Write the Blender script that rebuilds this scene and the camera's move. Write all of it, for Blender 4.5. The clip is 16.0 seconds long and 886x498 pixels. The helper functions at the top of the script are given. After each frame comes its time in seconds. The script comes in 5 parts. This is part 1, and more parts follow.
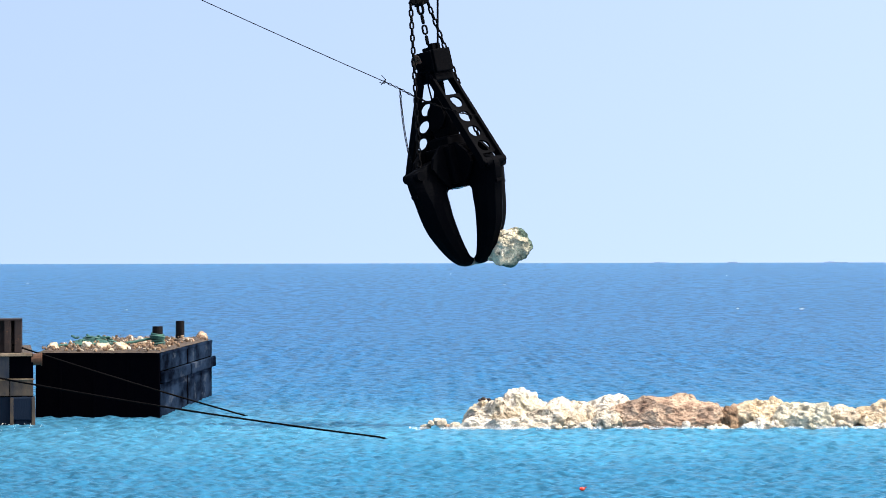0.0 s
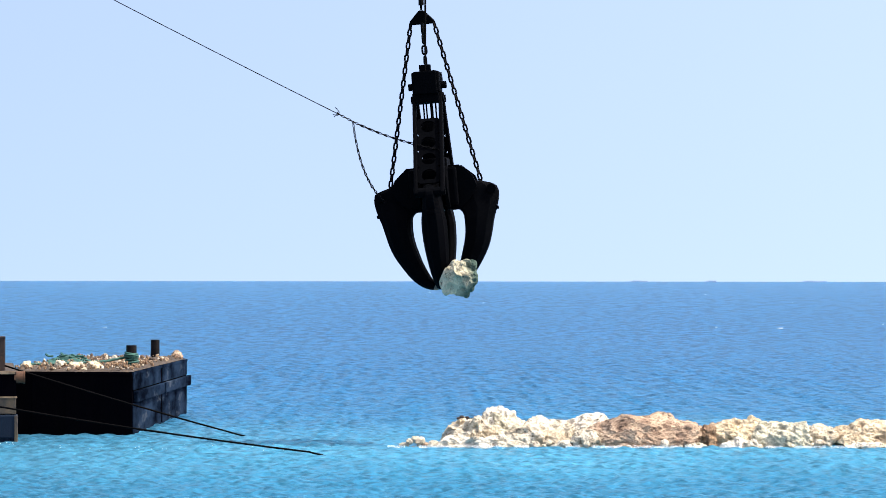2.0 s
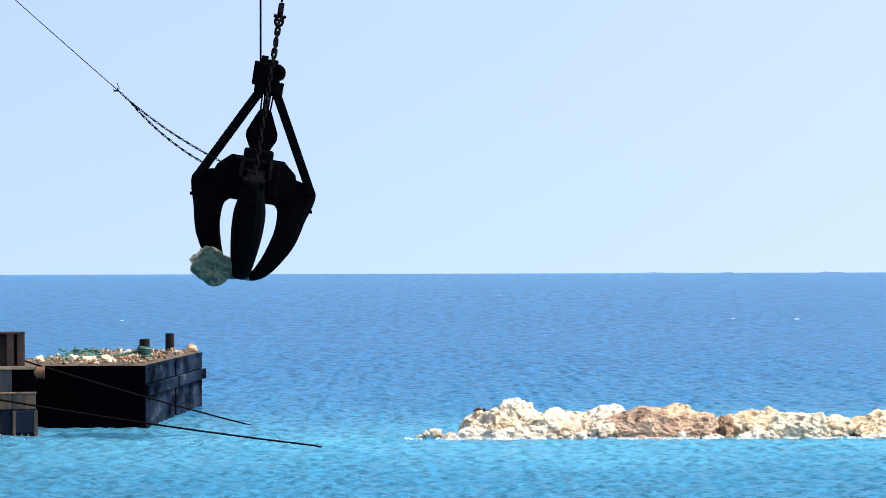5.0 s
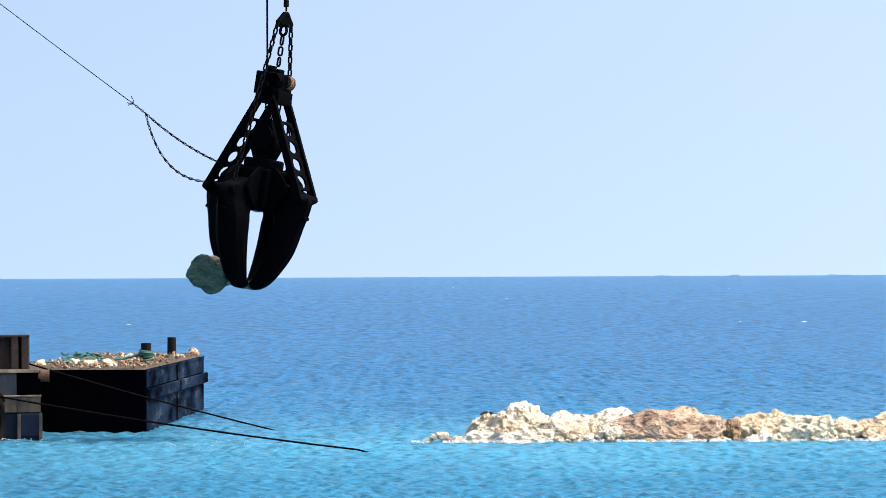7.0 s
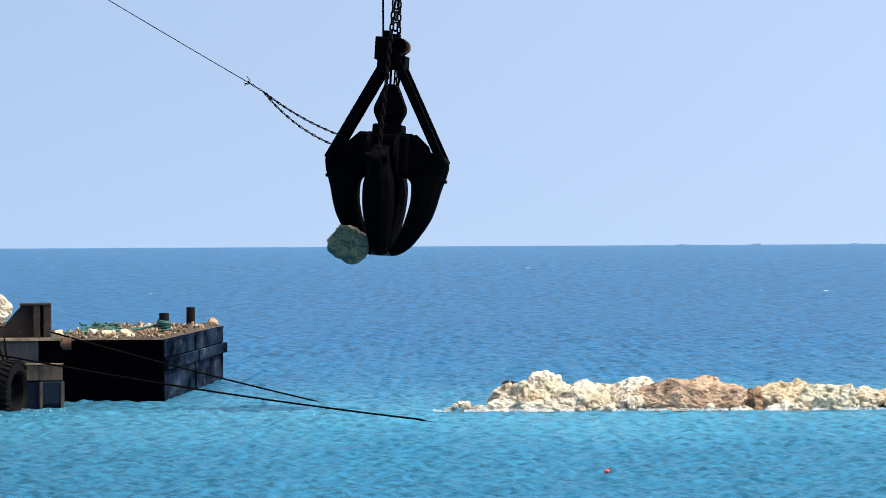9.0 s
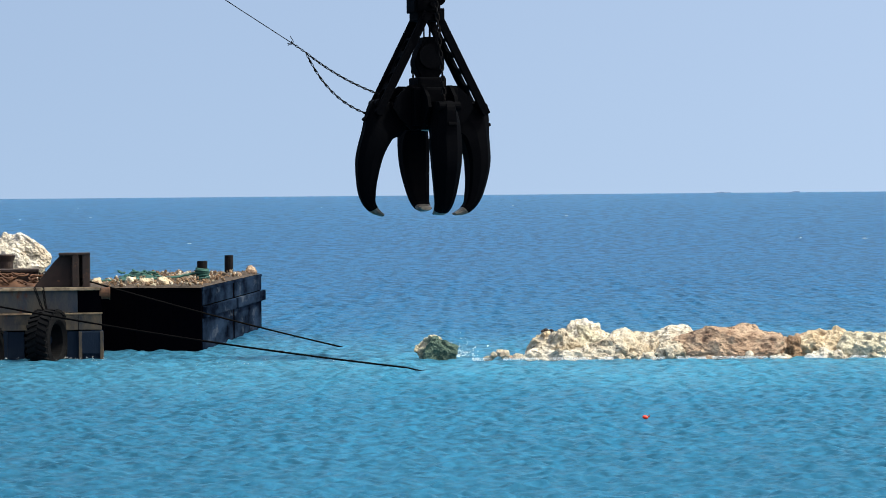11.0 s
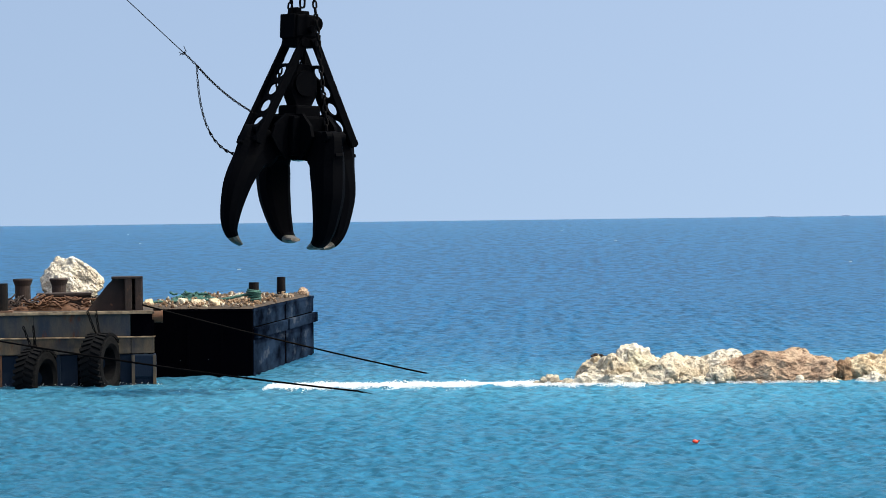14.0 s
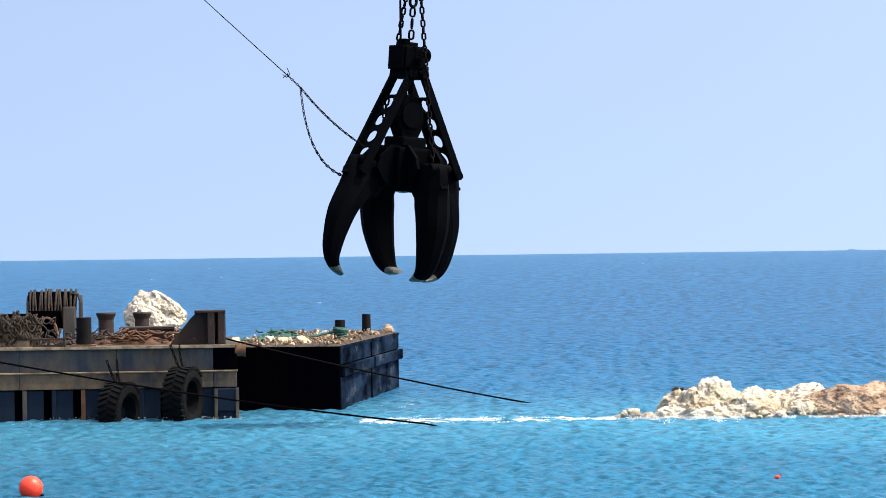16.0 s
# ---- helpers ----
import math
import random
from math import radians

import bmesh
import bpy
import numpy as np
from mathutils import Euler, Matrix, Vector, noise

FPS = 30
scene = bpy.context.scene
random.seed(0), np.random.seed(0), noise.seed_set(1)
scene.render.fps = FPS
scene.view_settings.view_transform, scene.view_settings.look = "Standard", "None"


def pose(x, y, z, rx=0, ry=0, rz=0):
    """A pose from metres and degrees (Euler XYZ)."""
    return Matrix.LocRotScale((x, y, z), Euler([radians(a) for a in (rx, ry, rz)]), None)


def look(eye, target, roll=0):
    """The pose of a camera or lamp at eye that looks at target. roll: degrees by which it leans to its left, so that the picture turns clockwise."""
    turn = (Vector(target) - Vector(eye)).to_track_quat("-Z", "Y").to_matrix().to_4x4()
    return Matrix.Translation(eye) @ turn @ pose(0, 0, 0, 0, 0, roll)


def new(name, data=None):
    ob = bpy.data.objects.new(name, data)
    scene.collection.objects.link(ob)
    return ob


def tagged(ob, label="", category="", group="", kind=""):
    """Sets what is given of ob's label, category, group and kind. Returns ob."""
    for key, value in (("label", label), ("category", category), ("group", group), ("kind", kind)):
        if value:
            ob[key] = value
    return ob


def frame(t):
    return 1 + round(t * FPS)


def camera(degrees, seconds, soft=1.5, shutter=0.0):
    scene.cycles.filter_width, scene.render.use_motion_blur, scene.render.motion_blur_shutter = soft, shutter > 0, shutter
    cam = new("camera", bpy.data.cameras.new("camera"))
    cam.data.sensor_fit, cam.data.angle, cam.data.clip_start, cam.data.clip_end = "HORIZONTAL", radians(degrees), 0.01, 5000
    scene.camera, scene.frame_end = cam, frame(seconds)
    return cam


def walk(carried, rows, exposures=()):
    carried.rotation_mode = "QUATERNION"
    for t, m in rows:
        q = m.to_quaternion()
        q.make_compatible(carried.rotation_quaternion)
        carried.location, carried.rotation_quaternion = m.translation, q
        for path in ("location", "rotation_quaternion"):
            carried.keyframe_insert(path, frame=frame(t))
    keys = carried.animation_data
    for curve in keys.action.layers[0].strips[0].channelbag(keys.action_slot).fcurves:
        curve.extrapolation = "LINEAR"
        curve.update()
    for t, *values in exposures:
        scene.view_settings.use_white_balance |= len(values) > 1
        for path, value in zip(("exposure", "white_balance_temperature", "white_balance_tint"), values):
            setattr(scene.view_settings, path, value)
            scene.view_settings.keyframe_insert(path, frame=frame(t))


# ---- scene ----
# ---- camera: one long lens, held by hand at one spot ----
EYE = (0.0, 0.0, 3.44)


def held(yaw, pitch, roll):
    """Pose of the camera from degrees: yaw to the left of +y, pitch up, roll as in look()."""
    a, b = radians(yaw), radians(pitch)
    ahead = Vector((-math.sin(a) * math.cos(b), math.cos(a) * math.cos(b), math.sin(b)))
    return look(EYE, Vector(EYE) + ahead * 60, roll)


cam = camera(16.23, 16.0, soft=0.8)
walk(cam, [(t, held(a, b, c)) for t, a, b, c in (
    (0, -0.000, 0.224, -0.109),    (0.5, -0.291, 0.245, -0.003),    (1, -0.455, 0.405, -0.000),
    (1.5, -0.466, 0.508, 0.179),    (2, -0.387, 0.558, 0.060),    (2.5, -0.323, 0.516, 0.001),
    (3, -0.187, 0.429, -0.105),    (3.5, 0.009, 0.484, -0.015),    (4, 0.109, 0.525, -0.120),
    (4.5, 0.030, 0.461, -0.116),    (5, -0.088, 0.415, -0.165),    (6.25, -0.020, 0.450, -0.220),
    (7.5, 0.061, 0.484, -0.270),    (8, 0.076, 0.362, -0.272),    (8.5, 0.172, 0.166, -0.339),
    (9, 0.435, -0.089, -0.302),    (9.5, 0.720, -0.476, -0.403),    (9.7, 0.815, -0.595, -0.410),
    (10.4, 1.020, -0.860, -0.460),    (11.1, 1.170, -1.050, -0.500),    (11.8, 1.270, -1.100, -0.530),
    (12, 1.297, -1.057, -0.530),    (12.5, 1.446, -0.953, -0.656),    (13, 1.604, -0.915, -0.654),
    (13.5, 1.777, -0.792, -0.547),    (14, 2.056, -0.558, -0.702),    (14.5, 2.607, -0.194, -0.601),
    (15, 3.155, 0.139, -0.299),    (15.5, 3.444, 0.287, -0.585),    (16, 3.532, 0.079, -0.732),
)], exposures=[
    *[(t, e, k, g) for t, e, k, g in ((0, 0.82, 6730, 11.5), (5, 0.85, 6730, 11.5), (7.5, 0.79, 6760, 10.5), (8.5, 0.63, 6780, 8.5), (9.5, 0.5, 6820, 6.5), (12, 0.34, 6880, 5.5), (13.5, 0.36, 6880, 5.5), (14.5, 0.46, 6900, 6.5), (15.2, 0.56, 6880, 7.5), (16, 0.72, 6830, 9.5))]])

# ---- light: a high summer sun and a clear hazy sky ----
SUN_DIR = Vector((0.50, -0.05, 0.86)).normalized()
world = bpy.data.worlds.new("sky")
scene.world = world
world.use_nodes = True
nt = world.node_tree
sky = nt.nodes.new("ShaderNodeTexSky")
sky.sky_type, sky.sun_disc = "NISHITA", False
sky.sun_elevation = math.asin(SUN_DIR.z)
sky.sun_rotation = math.atan2(SUN_DIR.x, SUN_DIR.y)
sky.air_density, sky.dust_density, sky.ozone_density = 1.0, 4.0, 0.6
# the haze near the horizon keeps the tone of the sky a little higher up
geo_sky, lift = nt.nodes.new("ShaderNodeTexCoord"), nt.nodes.new("ShaderNodeVectorMath")
lift.operation, lift.inputs[1].default_value = "ADD", (0, 0, 0.34)
nt.links.new(geo_sky.outputs["Generated"], lift.inputs[0])
nt.links.new(lift.outputs[0], sky.inputs[0])
nt.links.new(sky.outputs[0], nt.nodes["Background"].inputs[0])
nt.nodes["Background"].inputs[1].default_value = 0.187
sun = new("sun", bpy.data.lights.new("sun", "SUN"))
sun.data.energy, sun.data.angle, sun.data.color = 4.2, radians(0.53), (1.0, 0.96, 0.88)
sun.matrix_world = look(SUN_DIR * 100, (0, 0, 0))


# ---- materials ----
def material(name, base, rough=0.6, metal=0.0, second=None, scale=4.0, amount=0.5, bump=0.2, fine=40.0,
             third=None, third_scale=1.5, third_at=0.55, streak=False, spec=0.5, edge=0.06, stretch=None):
    """A surface of base colour with broad patches of second, spots of third and fine relief."""
    m = bpy.data.materials.new(name)
    m.use_nodes = True
    n, l = m.node_tree.nodes, m.node_tree.links
    p = n["Principled BSDF"]
    p.inputs["Roughness"].default_value, p.inputs["Metallic"].default_value = rough, metal
    p.inputs["Specular IOR Level"].default_value = spec
    co = n.new("ShaderNodeTexCoord")
    mp = n.new("ShaderNodeMapping")
    mp.inputs["Scale"].default_value = stretch or ((1, 1, 0.18) if streak else (1, 1, 1))
    l.new(co.outputs["Object"], mp.inputs[0])

    def noise_at(s, detail, rough_=0.6):
        t = n.new("ShaderNodeTexNoise")
        t.inputs["Scale"].default_value, t.inputs["Detail"].default_value, t.inputs["Roughness"].default_value = s, detail, rough_
        l.new(mp.outputs[0], t.inputs["Vector"])
        return t.outputs[0]

    def mix(fac, a, b):
        x = n.new("ShaderNodeMix")
        x.data_type = "RGBA"
        l.new(fac, x.inputs[0])
        for sock, v in ((x.inputs[6], a), (x.inputs[7], b)):
            if isinstance(v, tuple):
                sock.default_value = (*v, 1)
            else:
                l.new(v, sock)
        return x.outputs[2]

    def ramp(src, lo, hi):
        r = n.new("ShaderNodeMapRange")
        r.inputs[1].default_value, r.inputs[2].default_value = lo, hi
        l.new(src, r.inputs[0])
        return r.outputs[0]

    colour = base
    if second:
        colour = mix(ramp(noise_at(scale, 6), 0.5 - 0.13, 0.5 + 0.13), base, tuple(base[k] * (1 - amount) + second[k] * amount for k in range(3)))
    if third:
        colour = mix(ramp(noise_at(third_scale, 8, 0.7), third_at, third_at + edge), colour, third)
    grain = noise_at(fine, 5, 0.7)
    if not isinstance(colour, tuple):
        dark = n.new("ShaderNodeMix")
        dark.data_type, dark.blend_type = "RGBA", "MULTIPLY"
        dark.inputs[0].default_value = 0.35 if base[0] < 0.4 else 0.12
        l.new(colour, dark.inputs[6])
        l.new(grain, dark.inputs[7])
        l.new(dark.outputs[2], p.inputs["Base Color"])
    else:
        p.inputs["Base Color"].default_value = (*colour, 1)
    b = n.new("ShaderNodeBump")
    b.inputs["Strength"].default_value, b.inputs["Distance"].default_value = bump, 0.03 if bump < 0.8 else 0.07
    l.new(grain, b.inputs["Height"])
    l.new(b.outputs[0], p.inputs["Normal"])
    return m


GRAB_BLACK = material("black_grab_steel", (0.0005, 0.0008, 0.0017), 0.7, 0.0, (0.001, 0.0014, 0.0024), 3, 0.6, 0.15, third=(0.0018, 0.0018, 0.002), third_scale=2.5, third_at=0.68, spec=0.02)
GRAB_WORN = material("worn_tine_steel", (0.16, 0.15, 0.13), 0.45, 0.5, (0.05, 0.045, 0.04), 6, 0.8, 0.2, third=(0.16, 0.07, 0.03), third_scale=5, third_at=0.6)
# pale tint puts the reflection of sea and sky into the boss colour
BOSS_PALE = material("pale_boss_steel", (0.42, 0.47, 0.48), 0.5, 0.2, (0.3, 0.34, 0.36), 6, 0.6, 0.1)
CHAIN = material("dark_chain_steel", (0.002, 0.0022, 0.003), 0.7, 0.0, (0.005, 0.004, 0.004), 8, 0.6, spec=0.05)
RUST = material("rusty_steel", (0.17, 0.085, 0.05), 0.9, 0.0, (0.06, 0.034, 0.024), 3, 0.8, 0.4, third=(0.26, 0.13, 0.06), third_scale=4, third_at=0.58)
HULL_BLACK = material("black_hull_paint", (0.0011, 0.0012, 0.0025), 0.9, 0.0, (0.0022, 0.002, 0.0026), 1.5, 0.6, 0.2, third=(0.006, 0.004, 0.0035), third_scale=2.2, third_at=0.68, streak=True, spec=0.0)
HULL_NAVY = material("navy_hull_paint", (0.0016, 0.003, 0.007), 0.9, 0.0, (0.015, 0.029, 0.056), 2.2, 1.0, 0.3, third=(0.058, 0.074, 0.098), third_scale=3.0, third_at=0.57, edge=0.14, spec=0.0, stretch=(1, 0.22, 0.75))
HULL_GREY = material("weathered_grey_hull_paint", (0.034, 0.047, 0.066), 0.8, 0.0, (0.105, 0.092, 0.072), 2.0, 0.95, 0.3, third=(0.10, 0.040, 0.019), third_scale=3.2, third_at=0.59, edge=0.12, spec=0.1, stretch=(1, 1, 0.4))
HULL_SCRAPED = material("scraped_rusty_hull_paint", (0.05, 0.05, 0.052), 0.8, 0.0, (0.16, 0.12, 0.075), 2.4, 0.95, 0.3, third=(0.13, 0.05, 0.02), third_scale=2.6, third_at=0.57, edge=0.12, spec=0.1, stretch=(1, 1, 0.4))
HULL_BLUE = material("weathered_blue_hull_paint", (0.005, 0.014, 0.031), 0.65, 0.0, (0.013, 0.022, 0.037), 1.5, 0.6, 0.25, third=(0.030, 0.015, 0.009), third_scale=2, third_at=0.64, streak=True, spec=0.1)
DECK_DIRT = material("deck_dirt", (0.062, 0.042, 0.026), 0.95, 0.0, (0.022, 0.015, 0.010), 3, 0.9, 0.6, 25, third=(0.26, 0.21, 0.15), third_scale=7, third_at=0.66)
LIME = material("pale_limestone", (0.67, 0.61, 0.49), 0.95, 0.0, (0.44, 0.36, 0.25), 2.6, 0.9, 0.9, 22, third=(0.17, 0.135, 0.095), third_scale=8, third_at=0.54, edge=0.09)
LIME_WHITE = material("white_limestone", (0.74, 0.70, 0.60), 0.95, 0.0, (0.54, 0.46, 0.34), 2.6, 0.8, 0.9, 22, third=(0.22, 0.18, 0.13), third_scale=8, third_at=0.555, edge=0.09)
LIME_BROWN = material("brown_limestone", (0.52, 0.39, 0.275), 0.95, 0.0, (0.25, 0.15, 0.095), 3.2, 0.95, 0.9, 22, third=(0.09, 0.06, 0.042), third_scale=6.5, third_at=0.55, edge=0.09)
LIME_GREY = material("grey_limestone", (0.74, 0.68, 0.50), 0.95, 0.0, (0.33, 0.30, 0.22), 6, 0.9, 0.9, 22, third=(0.80, 0.75, 0.58), third_scale=4, third_at=0.55, edge=0.12)
LIME_TAN = material("tan_limestone", (0.74, 0.62, 0.43), 0.95, 0.0, (0.42, 0.31, 0.19), 4, 0.9, 0.9, 22, third=(0.20, 0.15, 0.10), third_scale=6, third_at=0.57, edge=0.1)
LIME_RED = material("reddish_limestone", (0.20, 0.12, 0.07), 0.95, 0.0, (0.36, 0.24, 0.14), 3, 0.9, 0.9, 22)
# rust tan lightened to put the sunlit look of ledge and rim into colour
SUNLIT_TAN = material("rusty_sunlit_tan_steel", (0.36, 0.27, 0.17), 0.85, 0.0, (0.12, 0.075, 0.045), 4, 0.9, 0.4, third=(0.06, 0.04, 0.03), third_scale=5, third_at=0.62)
BOLLARD = material("worn_black_bollard_paint", (0.006, 0.006, 0.007), 0.7, 0.0, (0.014, 0.012, 0.011), 5, 0.8, 0.3, third=(0.035, 0.02, 0.013), third_scale=6, third_at=0.63, spec=0.08)
RUST_DARK = material("dark_rusty_steel", (0.032, 0.018, 0.014), 0.9, 0.0, (0.013, 0.009, 0.009), 3, 0.8, 0.4, third=(0.09, 0.042, 0.022), third_scale=5, third_at=0.60)
RUST_ORANGE = material("orange_rusty_steel", (0.13, 0.055, 0.023), 0.85, 0.0, (0.07, 0.032, 0.016), 4, 0.8, 0.4, third=(0.07, 0.035, 0.02), third_scale=6, third_at=0.6)
RUBBER = material("worn_black_rubber", (0.003, 0.0033, 0.0042), 0.85, 0.0, (0.0085, 0.009, 0.010), 5, 0.6, 0.3, spec=0.08)
ROPE = material("dark_rope", (0.0025, 0.0025, 0.0028), 0.95, 0.0, (0.006, 0.005, 0.005), 20, 0.6, 0.4, 90, spec=0.03)
ROPE_TAN = material("weathered_tan_rope", (0.042, 0.029, 0.02), 0.95, 0.0, (0.014, 0.011, 0.009), 12, 0.8, 0.5, 60)
NET = material("olive_tan_net", (0.055, 0.038, 0.023), 0.95, 0.0, (0.011, 0.009, 0.007), 9, 0.9, 0.5, 60)
ROPE_GREEN = material("green_polypropylene_rope", (0.014, 0.11, 0.085), 0.75, 0.0, (0.01, 0.045, 0.04), 12, 0.8, 0.4, 60)
FLOAT_RED = material("red_orange_float", (1.0, 0.05, 0.015), 0.45, 0.0, (0.8, 0.04, 0.015), 6, 0.5, 0.05)
RED_PAINT = material("faded_red_paint", (0.42, 0.05, 0.03), 0.6, 0.0, (0.2, 0.05, 0.03), 5, 0.7, 0.2)


def drops_material(name, bright=1.0, hue=(1, 1, 1)):
    m = bpy.data.materials.new(name)
    m.use_nodes = True
    n, l = m.node_tree.nodes, m.node_tree.links
    p = n["Principled BSDF"]
    p.inputs["Base Color"].default_value, p.inputs["Roughness"].default_value = (0.57 * bright * hue[0], 0.58 * bright * hue[1], 0.58 * bright * hue[2], 1), 0.3
    t = n.new("ShaderNodeBsdfTranslucent")
    t.inputs[0].default_value = (0.55 * bright * hue[0], 0.56 * bright * hue[1], 0.55 * bright * hue[2], 1)
    x = n.new("ShaderNodeAddShader")
    l.new(p.outputs[0], x.inputs[0])
    l.new(t.outputs[0], x.inputs[1])
    l.new(x.outputs[0], n["Material Output"].inputs[0])
    return m


DROPS = drops_material("white_water_drops")
MIST = drops_material("fine_spray", 1.12, (0.86, 1.0, 1.18))
FOAM = drops_material("white_sea_foam", 0.8)


def water_material():
    """Turquoise over the sandy shallows, blue beyond the rocks; the ripples travel with the sheet."""
    m = bpy.data.materials.new("sea_water")
    m.use_nodes = True
    n, l = m.node_tree.nodes, m.node_tree.links
    p = n["Principled BSDF"]
    p.inputs["Roughness"].default_value, p.inputs["IOR"].default_value, p.inputs["Specular IOR Level"].default_value = 0.3, 1.33, 0.015
    geo, co = n.new("ShaderNodeNewGeometry"), n.new("ShaderNodeTexCoord")
    sep = n.new("ShaderNodeSeparateXYZ")
    l.new(geo.outputs["Position"], sep.inputs[0])

    def noise_of(src, scale, size, detail=4, rough=0.55):
        mp = n.new("ShaderNodeMapping")
        mp.inputs["Scale"].default_value = scale
        l.new(src, mp.inputs[0])
        t = n.new("ShaderNodeTexNoise")
        t.inputs["Scale"].default_value, t.inputs["Detail"].default_value, t.inputs["Roughness"].default_value = size, detail, rough
        l.new(mp.outputs[0], t.inputs["Vector"])
        return t.outputs[0]

    def math_(op, a, b):
        x = n.new("ShaderNodeMath")
        x.operation = op
        for s, v in zip(x.inputs, (a, b)):
            if isinstance(v, (int, float)):
                s.default_value = v
            else:
                l.new(v, s)
        return x.outputs[0]

    patches = noise_of(geo.outputs["Position"], (0.12, 0.05, 1), 1.0, 3)
    depth = math_("LOGARITHM", math_("MAXIMUM", math_("ADD", sep.outputs[1], math_("MULTIPLY", math_("SUBTRACT", patches, 0.5), 26.0)), 20.0), 10.0)
    r = n.new("ShaderNodeMapRange")
    r.inputs[1].default_value, r.inputs[2].default_value = 1.5, 3.7
    l.new(depth, r.inputs[0])
    ramp = n.new("ShaderNodeValToRGB")
    # paler last stop: haze towards the horizon is painted into the water colour
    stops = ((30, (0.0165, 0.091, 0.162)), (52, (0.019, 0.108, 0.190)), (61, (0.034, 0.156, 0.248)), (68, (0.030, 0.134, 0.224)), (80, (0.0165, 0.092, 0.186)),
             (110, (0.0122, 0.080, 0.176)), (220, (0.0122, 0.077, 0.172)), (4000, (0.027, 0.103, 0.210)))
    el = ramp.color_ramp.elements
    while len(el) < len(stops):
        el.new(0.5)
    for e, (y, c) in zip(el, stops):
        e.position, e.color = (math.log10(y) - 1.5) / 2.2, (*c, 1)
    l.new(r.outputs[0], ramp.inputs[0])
    # light and dark of wave groups painted into the base colour, coarser farther out
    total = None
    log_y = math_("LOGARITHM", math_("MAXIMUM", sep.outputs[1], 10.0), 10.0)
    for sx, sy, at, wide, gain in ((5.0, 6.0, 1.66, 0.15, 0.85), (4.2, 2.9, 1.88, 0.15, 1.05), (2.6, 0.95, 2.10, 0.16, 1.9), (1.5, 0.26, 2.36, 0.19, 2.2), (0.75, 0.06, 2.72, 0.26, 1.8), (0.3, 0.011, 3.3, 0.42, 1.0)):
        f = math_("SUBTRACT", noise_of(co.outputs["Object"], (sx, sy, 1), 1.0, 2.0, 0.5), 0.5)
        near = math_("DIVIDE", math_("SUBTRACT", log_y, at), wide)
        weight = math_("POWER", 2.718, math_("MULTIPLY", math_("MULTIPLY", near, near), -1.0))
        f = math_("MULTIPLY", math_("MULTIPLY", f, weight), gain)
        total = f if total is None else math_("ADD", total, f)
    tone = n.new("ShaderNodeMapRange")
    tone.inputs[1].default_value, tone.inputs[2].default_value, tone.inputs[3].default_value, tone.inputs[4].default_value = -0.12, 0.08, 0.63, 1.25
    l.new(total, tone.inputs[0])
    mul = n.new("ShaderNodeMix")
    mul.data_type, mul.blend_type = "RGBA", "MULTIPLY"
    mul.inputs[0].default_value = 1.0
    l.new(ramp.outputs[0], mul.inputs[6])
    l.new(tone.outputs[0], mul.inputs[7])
    # darkened round the barges: their dark reflection is painted into the water colour
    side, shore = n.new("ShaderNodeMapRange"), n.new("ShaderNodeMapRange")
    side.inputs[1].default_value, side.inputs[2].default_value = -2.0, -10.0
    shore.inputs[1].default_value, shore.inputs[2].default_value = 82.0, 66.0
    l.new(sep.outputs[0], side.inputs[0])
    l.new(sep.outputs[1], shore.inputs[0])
    barge_dim = math_("SUBTRACT", 1.0, math_("MULTIPLY", math_("MULTIPLY", side.outputs[0], shore.outputs[0]), 0.25))
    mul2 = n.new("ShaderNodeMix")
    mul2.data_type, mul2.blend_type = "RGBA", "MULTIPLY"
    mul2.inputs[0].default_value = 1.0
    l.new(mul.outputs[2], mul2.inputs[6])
    l.new(barge_dim, mul2.inputs[7])
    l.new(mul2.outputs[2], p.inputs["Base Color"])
    b = n.new("ShaderNodeBump")
    b.inputs["Strength"].default_value, b.inputs["Distance"].default_value = 1.0, 0.08
    l.new(noise_of(co.outputs["Object"], (1.5, 1.0, 1), 1.6, 4, 0.55), b.inputs["Height"])
    l.new(b.outputs[0], p.inputs["Normal"])
    # light spreads inside the milky water
    p.subsurface_method = "BURLEY"
    p.inputs["Subsurface Weight"].default_value, p.inputs["Subsurface Scale"].default_value = 0.35, 5.0
    p.inputs["Subsurface Radius"].default_value = (0.35, 1.0, 1.2)
    return m


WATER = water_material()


# ---- building helpers ----
def mesh_of(bm, name, mat, smooth=False):
    me = bpy.data.meshes.new(name)
    bmesh.ops.recalc_face_normals(bm, faces=bm.faces)
    bm.to_mesh(me)
    bm.free()
    me.materials.append(mat)
    if smooth:
        for p in me.polygons:
            p.use_smooth = True
    return me


def part(name, bm, mat, parent, label="", smooth=False, at=None):
    """Links a bmesh as one mesh object under a thing or under a part."""
    ob = new(name, mesh_of(bm, name, mat, smooth))
    ob.parent = parent
    if at is not None:
        ob.matrix_basis = at
    return tagged(ob, label)


def solid(name, bm, mat, at, label, category, smooth=False, group="", kind=""):
    """A top-level thing of one mesh."""
    ob = new(name, mesh_of(bm, name, mat, smooth))
    ob.matrix_basis = at
    return tagged(ob, label, category, group, kind)


def root(name, at, label, category, group=""):
    ob = new(name)
    ob.empty_display_size = 0.3
    ob.matrix_basis = at
    return tagged(ob, label, category, group)


